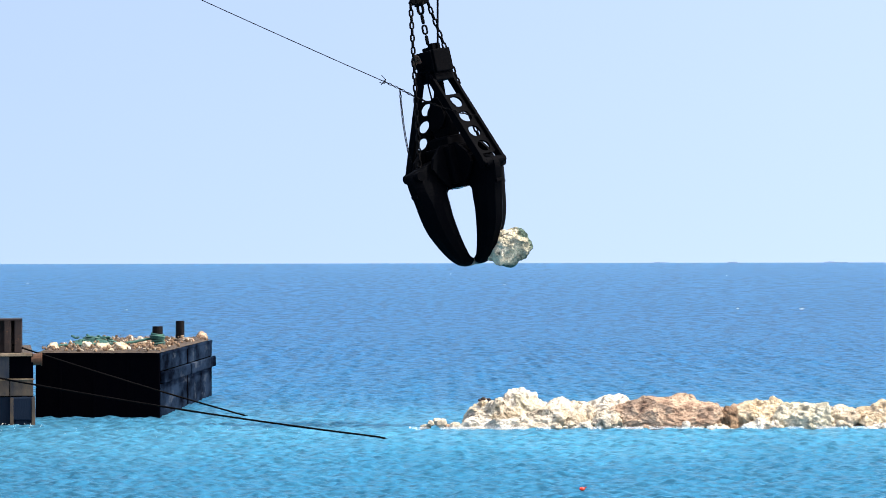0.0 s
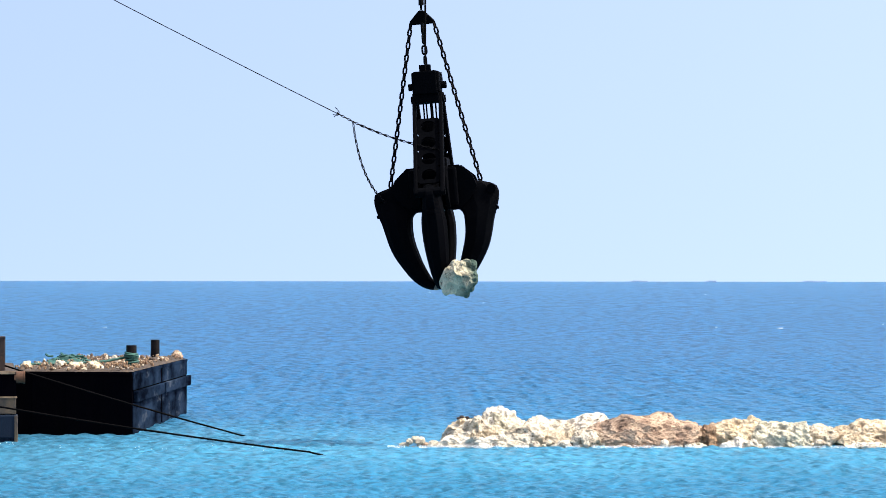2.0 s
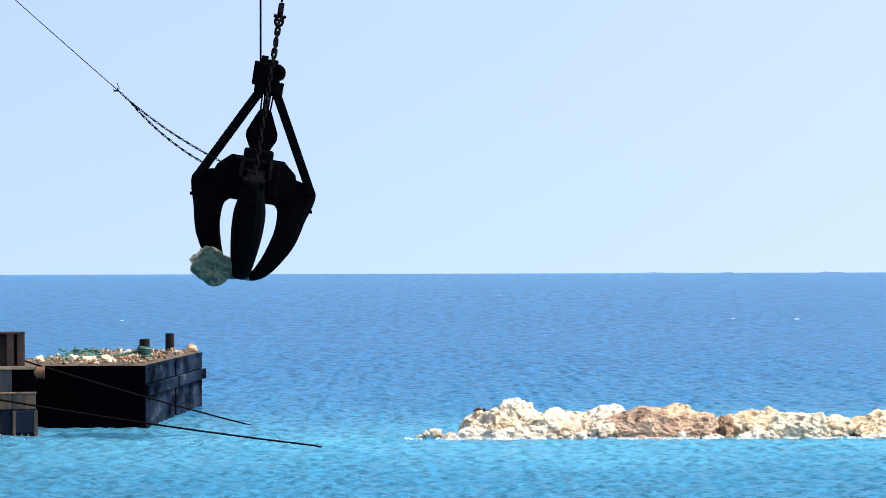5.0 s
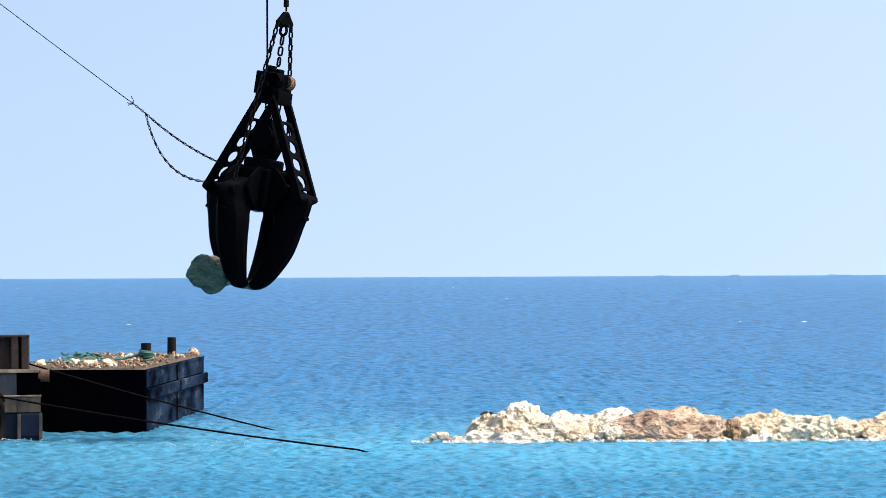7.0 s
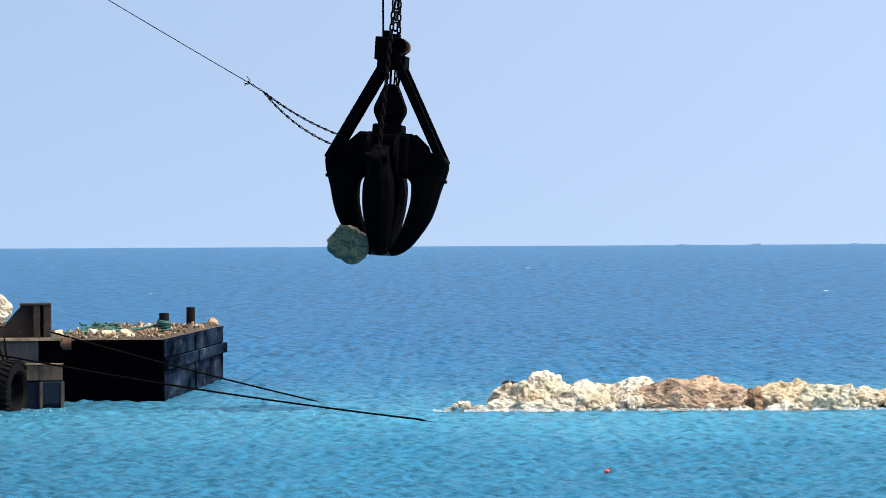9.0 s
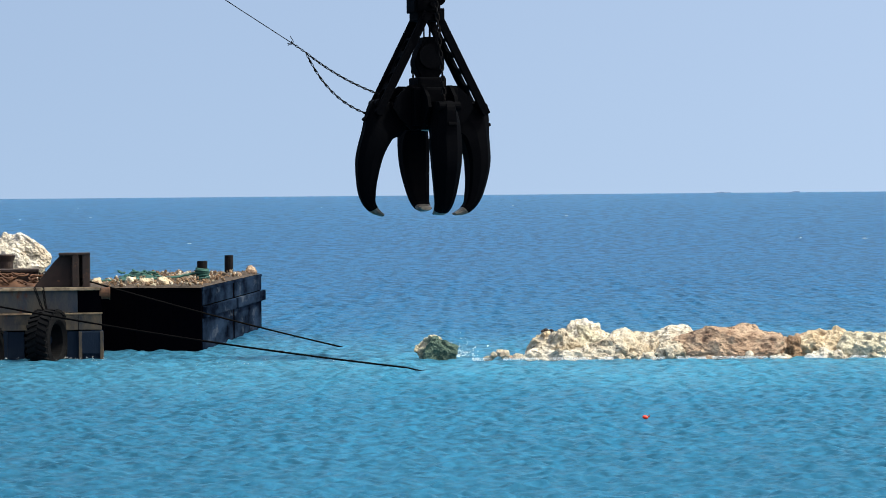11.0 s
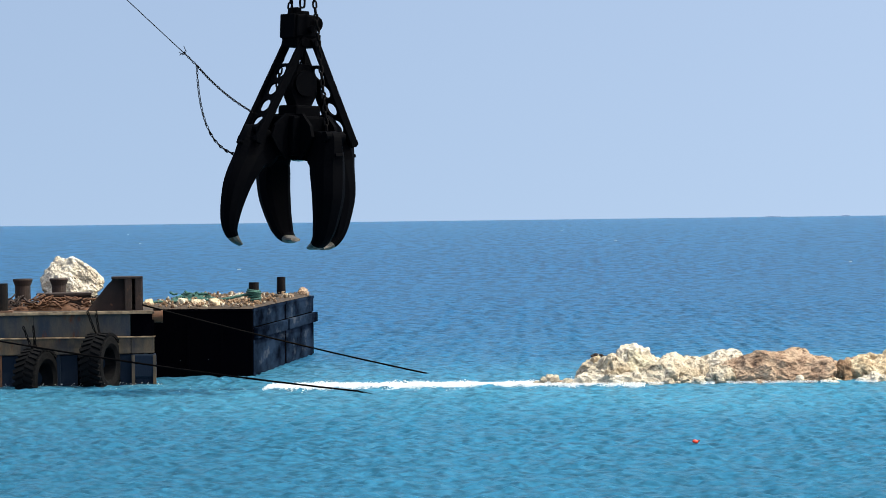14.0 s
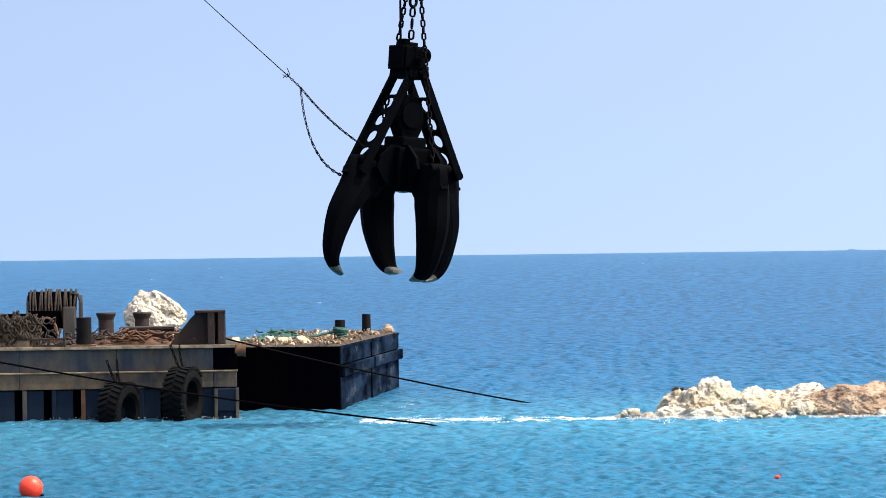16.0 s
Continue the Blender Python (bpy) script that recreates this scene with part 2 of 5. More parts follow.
def box(bm, x0, x1, y0, y1, z0, z1, bevel=0.0, m=None):
    r = bmesh.ops.create_cube(bm, size=1, matrix=Matrix.Translation(((x0 + x1) / 2, (y0 + y1) / 2, (z0 + z1) / 2)) @ Matrix.Diagonal((x1 - x0, y1 - y0, z1 - z0, 1)))
    vs = r["verts"]
    if bevel:
        es = list({e for v in vs for e in v.link_edges})
        out = bmesh.ops.bevel(bm, geom=es, offset=bevel, segments=2, affect="EDGES", profile=0.6)
        vs = list({v for f in out["faces"] for v in f.verts} | {v for v in vs if v.is_valid})
    if m is not None:
        bmesh.ops.transform(bm, matrix=m, verts=vs)
    return bm


def rod(bm, a, b, r0, r1=None, seg=10):
    a, b = Vector(a), Vector(b)
    d = b - a
    m = Matrix.Translation((a + b) / 2) @ d.to_track_quat("Z", "Y").to_matrix().to_4x4()
    bmesh.ops.create_cone(bm, cap_ends=True, segments=seg, radius1=r0, radius2=r0 if r1 is None else r1, depth=d.length, matrix=m)
    return bm


def prism(bm, outline, y0, y1):
    """Extrudes an outline of (x, z) from y0 to y1."""
    a = [bm.verts.new((x, y0, z)) for x, z in outline]
    b = [bm.verts.new((x, y1, z)) for x, z in outline]
    bm.faces.new(a)
    bm.faces.new(list(reversed(b)))
    for k in range(len(a)):
        bm.faces.new((a[k - 1], a[k], b[k], b[k - 1]))
    return bm


def tube(bm, points, r, seg=7):
    """A bent round bar along points."""
    points = [Vector(p) for p in points]
    rings = []
    side = None
    for k, p in enumerate(points):
        d = (points[min(k + 1, len(points) - 1)] - points[max(k - 1, 0)]).normalized()
        if side is None:
            side = d.orthogonal().normalized()
        side = (side - d * side.dot(d)).normalized()
        up = d.cross(side)
        rings.append([bm.verts.new(p + (side * math.cos(t) + up * math.sin(t)) * r) for t in (2 * math.pi * j / seg for j in range(seg))])
    for a, b in zip(rings, rings[1:]):
        for j in range(seg):
            bm.faces.new((a[j - 1], a[j], b[j], b[j - 1]))
    bm.faces.new(rings[0])
    bm.faces.new(list(reversed(rings[-1])))
    return bm


def link(bm, m, length, wide, r, seg=5):
    """One oval chain link along local z, centred."""
    pts = []
    h = length / 2 - wide / 2
    for k in range(7):
        a = math.pi * k / 6
        pts.append(Vector(((wide / 2 - r) * math.cos(a), 0, h + (wide / 2 - r) * math.sin(a))))
    for k in range(7):
        a = math.pi + math.pi * k / 6
        pts.append(Vector(((wide / 2 - r) * math.cos(a), 0, -h + (wide / 2 - r) * math.sin(a))))
    n = len(pts)
    rings = []
    for k, p in enumerate(pts):
        d = (pts[(k + 1) % n] - pts[k - 1]).normalized()
        up = Vector((0, 1, 0))
        side = d.cross(up)
        rings.append([bm.verts.new(m @ (p + (side * math.cos(t) + up * math.sin(t)) * r)) for t in (2 * math.pi * j / seg for j in range(seg))])
    for k in range(n):
        for j in range(seg):
            bm.faces.new((rings[k - 1][j - 1], rings[k - 1][j], rings[k][j], rings[k][j - 1]))


def chain(bm, points, length=0.17, wide=0.10, r=0.016):
    """Links threaded along a polyline."""
    points = [Vector(p) for p in points]
    run = [0.0]
    for a, b in zip(points, points[1:]):
        run.append(run[-1] + (b - a).length)
    pitch = length - 2.6 * r
    count = max(1, int(run[-1] / pitch))
    for k in range(count):
        s = (k + 0.5) * run[-1] / count
        j = max(i for i in range(len(run) - 1) if run[i] <= s)
        d = points[j + 1] - points[j]
        p = points[j] + d * ((s - run[j]) / max(run[j + 1] - run[j], 1e-6))
        m = Matrix.Translation(p) @ d.to_track_quat("Z", "Y").to_matrix().to_4x4() @ Matrix.Rotation(radians(90 * (k % 2) + 20), 4, "Z")
        link(bm, m, length, wide, r)
    return bm


def rocky(bm, sx, sy, sz, seed, sub=4, rough=1.0, square=0.72, taper=0.22):
    """A weathered boulder: a squared-off ball with a few flat breaks, lumps, pits and cracks of true size."""
    rng = random.Random(seed)
    bmesh.ops.create_icosphere(bm, subdivisions=sub, radius=1)
    off = Vector((rng.uniform(-50, 50), rng.uniform(-50, 50), rng.uniform(-50, 50)))
    cuts = [(Vector((rng.gauss(0, 1), rng.gauss(0, 1), rng.gauss(0, 0.8))).normalized(), rng.uniform(0.78, 0.97)) for _ in range(8)]
    size = (sx * sy * sz) ** (1 / 3)
    for v in bm.verts:
        d = v.co.normalized()
        p = Vector([math.copysign(abs(c) ** square, c) for c in d])
        p = p * (0.5 + 0.5 / p.length)
        for nrm, h in cuts:
            over = p.dot(nrm) - h
            if over > 0:
                p -= nrm * over * 0.8
        k = 1 + 0.46 * taper - taper * p.z
        w = Vector((p.x * k * sx / 2, p.y * k * sy / 2, p.z * sz / 2))
        q = w / size + off
        lump = 0.15 * noise.noise(q * 2.2) + 0.07 * noise.noise(q * 4.5) - 0.10 * max(0, noise.noise(q * 3.6 + off) - 0.08) - 0.05 * max(0, noise.noise(q * 8 - off) - 0.1) - 0.045 * abs(noise.noise(q * 12)) + 0.02 * noise.noise(q * 26)
        v.co = w + d * lump * size * rough
    return bm


# ---- sea ----
def build_sea():
    eye_h, px = EYE[2], 5500.0
    rows = [0.02, 4, 8, 16, 24, 30]
    y = px * eye_h / 33
    while y > px * eye_h / 4900:
        rows.append(px * eye_h / y)
        y -= 0.6 if y > 70 else 1.0
    rows += [4900]
    az = list(np.arange(-13.5, 15.5, 0.05)) + list(np.arange(19, 345, 7.0))
    rows, az = np.array(rows), np.radians(np.array(az))
    gap = np.gradient(rows)
    R, A = np.meshgrid(rows, az, indexing="ij")
    X, Y = -R * np.sin(A), R * np.cos(A)
    rng = np.random.RandomState(4)
    Z, DX, DY = np.zeros_like(X), np.zeros_like(X), np.zeros_like(X)
    across = R * np.radians(0.05)
    for k in range(44):
        lam = 0.22 * (12 ** (k / 43.0))
        a = np.radians(-80 + rng.normal(0, 48))
        amp = 0.0165 * min(lam, 0.5) ** 0.9 * min(1, 0.5 / lam) ** 1.15 * rng.uniform(0.5, 1.3)
        kx, ky = 2 * np.pi / lam * np.cos(a), 2 * np.pi / lam * np.sin(a)
        # far out the crests are stretched in depth to suit the camera's view
        run = np.cumsum(np.sign(ky) * np.minimum(abs(ky), 2 * np.pi / (5 * gap)) * gap)
        phase = kx * X + np.repeat(run[:, None], len(az), 1) + rng.uniform(0, 6.28)
        phase += 1.3 * np.sin(X * 0.41 + k) + 1.1 * np.sin(Y * 0.13 + X * 0.15 + 2.1 * k)
        keep = np.clip(lam / across / 2.5 - 1, 0, 1) * np.clip(2.2 - R / 90, 0.35, 1) * np.clip((R - 3) / 20, 0, 1)
        # waves come in groups
        keep *= 0.75 + 0.45 * np.sin(X * 1.3 / lam ** 0.5 + 1.7 * k) * np.sin(Y * 0.6 / lam ** 0.5 + 0.9 * k)
        Z += keep * amp * np.sin(phase)
        near = np.clip(1.6 - R / 80, 0, 1)
        DX += near * keep * amp * 0.7 * np.cos(phase) * np.cos(a)
        DY += near * keep * amp * 0.7 * np.cos(phase) * np.sin(a)
    X, Y = X + DX, Y + DY
    nr, na = X.shape
    co = np.stack([X, Y, Z], -1).reshape(-1, 3)
    i, j = np.meshgrid(np.arange(nr - 1), np.arange(na), indexing="ij")
    j2 = (j + 1) % na
    faces = np.stack([i * na + j, (i + 1) * na + j, (i + 1) * na + j2, i * na + j2], -1).reshape(-1, 4)
    me = bpy.data.meshes.new("sea")
    me.vertices.add(len(co))
    me.vertices.foreach_set("co", co.ravel())
    me.loops.add(faces.size)
    me.loops.foreach_set("vertex_index", faces.ravel().astype(np.int32))
    me.polygons.add(len(faces))
    me.polygons.foreach_set("loop_start", np.arange(0, faces.size, 4, dtype=np.int32))
    me.polygons.foreach_set("use_smooth", np.ones(len(faces), dtype=bool))
    me.update()
    me.validate()
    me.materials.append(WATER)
    return tagged(new("water", me), "choppy turquoise and blue sea water", "water", kind="structure")


sea = build_sea()

# ---- breakwater of quarried rocks ----
# x from, x to, y, depth, height above the water, squareness, material, label
BOULDERS = (
    (-0.30, 0.24, 64.2, 0.6, 0.09, 0.7, LIME_BROWN, "low flat wet limestone slab at the water"),
    (0.42, 1.48, 64.5, 1.2, 0.64, 0.34, LIME, "pale pitted limestone boulder ending the breakwater"),
    (0.40, 1.05, 64.65, 0.9, 0.60, 0.34, LIME_TAN, "tan limestone boulder with a steep end face"),
    (1.2, 2.25, 64.75, 1.0, 0.68, 0.5, LIME_GREY, "grey shaded limestone boulder behind the slab"),
    (0.36, 2.40, 63.9, 0.9, 0.28, 0.55, LIME_WHITE, "long low pale limestone slab in the foam"),
    (1.15, 2.10, 64.9, 0.9, 0.80, 0.7, LIME_WHITE, "tall cream limestone boulder of the breakwater"),
    (1.68, 3.12, 64.4, 1.2, 0.63, 0.5, LIME, "pale craggy limestone boulder sloping to the water"),
    (2.72, 4.05, 65.4, 1.1, 0.66, 0.85, LIME_WHITE, "smooth white limestone boulder behind the others"),
    (3.08, 3.76, 63.95, 0.6, 0.38, 0.65, LIME, "small pale limestone boulder at the water"),
    (2.52, 3.05, 63.7, 0.4, 0.14, 0.7, LIME_WHITE, "white limestone chip awash in the foam"),
    (3.42, 5.68, 64.4, 1.4, 0.70, 0.6, LIME_BROWN, "large orange-brown earthy limestone boulder"),
    (5.70, 6.10, 64.2, 0.5, 0.45, 0.5, LIME_RED, "reddish wedge of broken limestone"),
    (5.85, 6.70, 65.0, 0.8, 0.52, 0.6, LIME_BROWN, "brown limestone rubble boulder"),
    (6.05, 7.50, 64.7, 1.1, 0.62, 0.75, LIME_TAN, "tan pitted limestone boulder"),
    (6.10, 7.05, 63.8, 0.5, 0.22, 0.6, LIME_WHITE, "pale limestone fragment at the water"),
    (6.85, 8.10, 64.1, 1.0, 0.54, 0.6, LIME_GREY, "broad grey limestone boulder with dark stains"),
    (7.55, 8.58, 64.5, 1.0, 0.47, 0.6, LIME, "pale limestone boulder between larger ones"),
    (8.48, 10.1, 64.3, 1.2, 0.57, 0.45, LIME_TAN, "large pale limestone block with a flat shaded face"),
    (8.66, 9.60, 63.55, 0.5, 0.13, 0.6, LIME_WHITE, "low white limestone slab awash in foam"),
    (9.80, 11.1, 64.5, 1.2, 0.58, 0.6, LIME, "pale limestone boulder of the breakwater"),
    (10.9, 12.3, 64.4, 1.2, 0.55, 0.6, LIME_GREY, "grey limestone boulder of the breakwater"),
    (4.9, 5.95, 63.8, 0.45, 0.13, 0.6, LIME_WHITE, "low white limestone fragment in the foam"),
    (3.75, 4.85, 63.75, 0.4, 0.10, 0.6, LIME_BROWN, "low brown limestone fragment in the foam"),
    (4.85, 5.9, 65.1, 0.9, 0.50, 0.6, LIME_BROWN, "brown limestone boulder behind the front row"),
    (7.1, 7.9, 65.0, 0.9, 0.48, 0.6, LIME_TAN, "tan limestone boulder behind the front row"),
)


def crag(w, d, h, seed, square, fall=0.0):
    """A quarried boulder: a block broken by flat faces, with ledges, pits and cracks, fitted to its width, depth and height."""
    rng = random.Random(seed)
    bm = bmesh.new()
    bmesh.ops.create_icosphere(bm, subdivisions=6 if w > 1.0 else 5, radius=1)
    off = Vector((rng.uniform(-50, 50), rng.uniform(-50, 50), rng.uniform(-50, 50)))
    cuts = [(Vector((rng.gauss(0, 1), rng.gauss(-0.2, 1), rng.gauss(0.2, 0.8))).normalized(), rng.uniform(0.82, 1.02)) for _ in range(16)]
    size = (w * d * h) ** (1 / 3)
    for v in bm.verts:
        n = v.co.normalized()
        p = n / sum(abs(c) ** (2 / square) for c in n) ** (square / 2)
        for nrm, k in cuts:
            over = p.dot(nrm) - k
            if over > 0:
                p -= nrm * over * 0.95
        q = Vector((p.x * w, p.y * d, p.z * h)) * 0.5
        v.co = q + n * size * (0.16 * noise.noise(q * 1.9 / size + off) + 0.07 * noise.noise(q * 4.2 / size - off))
    bm.normal_update()
    for v, a, n in [(v, v.co + off, v.normal.copy()) for v in bm.verts]:
        hollow = max(0, noise.noise(a * 4.5 + off) - 0.05) * 0.13 + max(0, noise.noise(a * 10.0) - 0.12) * 0.075
        v.co += n * (0.045 * noise.noise(a * 6.0) + 0.028 * noise.noise(a * 14.0) + 0.012 * noise.noise(a * 30.0) - hollow)
    lo = Vector([min(v.co[k] for v in bm.verts) for k in range(3)])
    hi = Vector([max(v.co[k] for v in bm.verts) for k in range(3)])
    want = (w, d, h)
    for v in bm.verts:
        v.co = Vector([((v.co[k] - lo[k]) / (hi[k] - lo[k]) - 0.5) * want[k] for k in range(3)])
        v.co.z -= fall * h * max(0, v.co.x / w + 0.1) * (v.co.z / h + 0.5)
    return bm


def build_breakwater():
    for k, (x0, x1, y, d, h, sq, mat, text) in enumerate(BOULDERS):
        low = 0.3 + 0.3 * h
        wide = (x1 - x0) * 1.12
        bm = crag(wide, d * 1.2, h + low, 20 + k - (k > 1), sq * 0.85)
        solid("boulder", bm, mat, pose((x0 + x1) / 2, y, (h - low) / 2), text, "boulder", False, "breakwater boulders")
    # dark weathered scraps lying on the end boulder
    rng = random.Random(9)
    bm = bmesh.new()
    for k in range(14):
        s = rng.uniform(0.02, 0.05)
        bmesh.ops.create_icosphere(bm, subdivisions=1, radius=1, matrix=pose(0.75 + rng.uniform(0, 0.5), 64.4 + rng.uniform(-0.15, 0.15), 0.56 + rng.uniform(-0.03, 0.03), rng.uniform(0, 90), 0, rng.uniform(0, 360)) @ Matrix.Diagonal((s * 1.6, s, s * 0.8, 1)))
    solid("debris", bm, RUST_DARK, pose(0, 0, 0), "dark brown scraps lying on the end boulder", "debris", kind="stuff")
    # small broken stones in the gaps
    rng = random.Random(5)
    bm = bmesh.new()
    for k in range(90):
        x = rng.uniform(-0.4, 11)
        s = rng.uniform(0.05, 0.2)
        b2 = rocky(bmesh.new(), s * 1.4, s, s, 300 + k, 2)
        bmesh.ops.transform(b2, matrix=pose(x, 63.6 + rng.uniform(0, 0.8), rng.uniform(-0.02, 0.12), rng.uniform(0, 90), 0, rng.uniform(0, 360)), verts=b2.verts)
        me = bpy.data.meshes.new("t")
        b2.to_mesh(me)
        b2.free()
        bm.from_mesh(me)
        bpy.data.meshes.remove(me)
    solid("rubble", bm, LIME, pose(0, 0, 0), "small pale limestone rubble between the boulders", "rubble", False, "", "stuff")


build_breakwater()


def foam_patch(name, x0, x1, y0, y1, count, size, seed, label, thin=0.35, gap=-0.12, ride_up=0.05):
    """Froth: many small flattened lumps, crowded along the middle of a ragged strip."""
    rng = random.Random(seed)
    verts, faces = [], []
    for k in range(count):
        u = rng.random()
        x = x0 + (x1 - x0) * u
        w = 0.5 + 0.5 * noise.noise(Vector((x * 1.7, seed, 0.3)))
        if noise.noise(Vector((x * 2.6, seed * 2.0, 7.3))) < gap:
            continue
        y = (y0 + y1) / 2 + rng.gauss(0, 0.28) * (y1 - y0) * w
        s = size * rng.uniform(0.35, 1.3)
        n0, seg = len(verts), 4
        ph, lift_ = rng.uniform(0, 6), rng.uniform(-0.02, ride_up)
        for j in range(seg):
            a = ph + 2 * math.pi * j / seg
            q = rng.uniform(0.7, 1.3)
            verts.append((x + s * 1.7 * q * math.cos(a), y + s * q * math.sin(a), lift_ - min(0.05, s)))
        for j in range(seg):
            a = ph + 2 * math.pi * (j + 0.5) / seg
            q = rng.uniform(0.3, 0.7)
            verts.append((x + s * 1.5 * q * math.cos(a), y + s * q * math.sin(a), lift_ + s * thin * rng.uniform(0.6, 1.3)))
        for j in range(seg):
            j2 = (j + 1) % seg
            faces.append((n0 + j, n0 + j2, n0 + seg + j))
            faces.append((n0 + j2, n0 + seg + j2, n0 + seg + j))
        faces.append(tuple(n0 + seg + j for j in range(seg)))
    me = bpy.data.meshes.new(name)
    me.from_pydata(verts, [], faces)
    me.materials.append(FOAM)
    return tagged(new(name, me), label, "foam", kind="stuff")


foam_rocks = foam_patch("foam", -0.7, 11.5, 63.0, 63.7, 8500, 0.0045, 3, "thin white foam along the foot of the rocks", 0.4, -0.1, 0.03)
foam_splash = foam_patch("foam", -6.6, 1.2, 62.4, 65.6, 25000, 0.011, 8, "broad white foam left by the splash", 0.4, -0.6, 0.04)
# sparse white flecks also stand in for sparkle along the hull foot
foam_glint_barge = foam_patch("foam", -12.5, -8.3, 64.2, 65.5, 110, 0.007, 21, "white foam flecks, also standing in for glints, along the barge sides", 0.35, -1.0)
# white lumps in place of sun glints on the water
glint_flecks = foam_patch("foam", -13.0, -2.5, 60.8, 65.6, 130, 0.006, 41, "white flecks imitating sun glints on the choppy water", 0.6, -1.0)
foam_bow = foam_patch("foam", -6.4, -5.2, 68.6, 74.0, 4500, 0.014, 23, "white wash round the barge's corner", 0.8, -0.1, 0.05)
foam_wash = foam_patch("foam", -2.8, 0.9, 63.6, 64.9, 9500, 0.028, 33, "thick white wash thrown up by the splash", 1.2, -0.5, 0.16)
foam_tail = foam_patch("foam", -6.3, -2.6, 62.8, 65.2, 7000, 0.0105, 9, "streaks of white foam drifting to the barge", 0.4, -0.2, 0.03)


def build_whitecaps():
    """A few breaking crests scattered over the open water."""
    # the white lumps also stand in for small glints far out
    rng = random.Random(77)
    bm = bmesh.new()
    for k in range(13):
        y = 190 * (6 ** rng.random())
        x = rng.uniform(-0.17, 0.17) * y
        s = 0.028 * (y / 85) ** 0.55 * rng.uniform(0.5, 1.2)
        m = pose(x, y, 0.02 + s * 0.3, 0, 0, rng.uniform(-15, 15)) @ Matrix.Diagonal((s * rng.uniform(2.5, 5), s, s * 0.5, 1))
        bmesh.ops.create_icosphere(bm, subdivisions=1, radius=1, matrix=m)
    return solid("whitecaps", bm, FOAM, pose(0, 0, 0), "small white lumps for whitecaps and glints on the open sea", "foam", kind="stuff")


build_whitecaps()

# ---- far ships on the horizon ----
def ship(az, length, label, seed):
    rng = random.Random(seed)
    s = root("ship", pose(4650 * math.sin(az), 4650 * math.cos(az), 0, 0, 0, -math.degrees(az)), label, "ship", "ships on the horizon")
    # distance haze is painted into this colour
    grey = material("haze_tinted_ship_paint", (0.40, 0.50, 0.64), 0.9, 0.0, (0.34, 0.45, 0.6), 0.1, 0.5, 0.0)
    bm = bmesh.new()
    prism(bm, ((-length / 2, -2), (length / 2 - 4, -2), (length / 2, 0.9), (-length / 2 - 1, 0.8)), -5, 5)
    part("hull", bm, grey, s)
    bm = bmesh.new()
    box(bm, -length / 2 + 3, -length / 2 + 14, -4, 4, 0.7, 2.1, 0.3)
    part("deckhouse", bm, grey, s)
    bm = bmesh.new()
    for k in range(5):
        x = -length / 4 + k * length / 7
        box(bm, x, x + length / 9, -4, 4, 0.7, 1.0 + 0.4 * rng.random(), 0.2)
    part("deck_cargo", bm, grey, s)


for n_, (a_, l_) in enumerate(((0.070, 25), (0.093, 15), (0.126, 35))):
    ship(a_, l_, "distant hazy cargo ship low on the horizon", n_)

# ---- the grab ----
TINE_OUT = ((1.02, 0.20), (1.22, 0.13), (1.31, -0.02), (1.27, -0.28), (1.17, -0.58), (1.09, -0.91), (0.99, -1.20), (0.80, -1.52), (0.60, -1.78), (0.38, -1.94), (0.14, -1.99), (-0.08, -1.94))
TINE_IN = ((0.42, 0.34), (0.40, 0.05), (0.42, -0.28), (0.54, -0.42), (0.57, -0.60), (0.56, -0.86), (0.50, -1.12), (0.41, -1.40), (0.31, -1.62), (0.22, -1.77), (0.08, -1.85), (-0.07, -1.88))
TINE_W = (0.20, 0.23, 0.25, 0.29, 0.33, 0.33, 0.31, 0.27, 0.23, 0.19, 0.16, 0.12)
PIVOT = Vector((0.85, 0, 0.05))


def smooth_path(values, steps):
    """Catmull-Rom through the values."""
    v = [np.array(x, float) for x in values]
    v = [2 * v[0] - v[1]] + v + [2 * v[-1] - v[-2]]
    out = []
    for k in range(1, len(v) - 2):
        for s in range(steps):
            t = s / steps
            a, b, c, d = v[k - 1:k + 3]
            out.append(0.5 * (2 * b + (c - a) * t + (2 * a - 5 * b + 4 * c - d) * t * t + (3 * b - a - 3 * c + d) * t ** 3))
    return out + [v[-2]]


def tine_mesh(first, last, wide=1.0):
    """A hooked tine along +x about its pivot: a box section that widens at the waist and tapers to the tip."""
    bm = bmesh.new()
    o, i, w = smooth_path(TINE_OUT, 3), smooth_path(TINE_IN, 3), smooth_path([(x,) for x in TINE_W], 3)
    rings = []
    for a, b, h in list(zip(o, i, w))[first:last]:
        h = float(h[0]) * wide
        pts = []
        for f, y in ((0, -h * 0.36), (0.2, -h * 0.8), (0.55, -h), (0.9, -h * 0.92), (1, -h * 0.6), (1, h * 0.6), (0.9, h * 0.92), (0.55, h), (0.2, h * 0.8), (0, h * 0.36)):
            q = a * (1 - f) + b * f
            pts.append(bm.verts.new((q[0] - PIVOT.x, y, q[1] - PIVOT.z)))
        rings.append(pts)
    for a, b in zip(rings, rings[1:]):
        for j in range(len(a)):
            bm.faces.new((a[j - 1], a[j], b[j], b[j - 1]))
    bm.faces.new(rings[0])
    bm.faces.new(list(reversed(rings[-1])))
    return bm


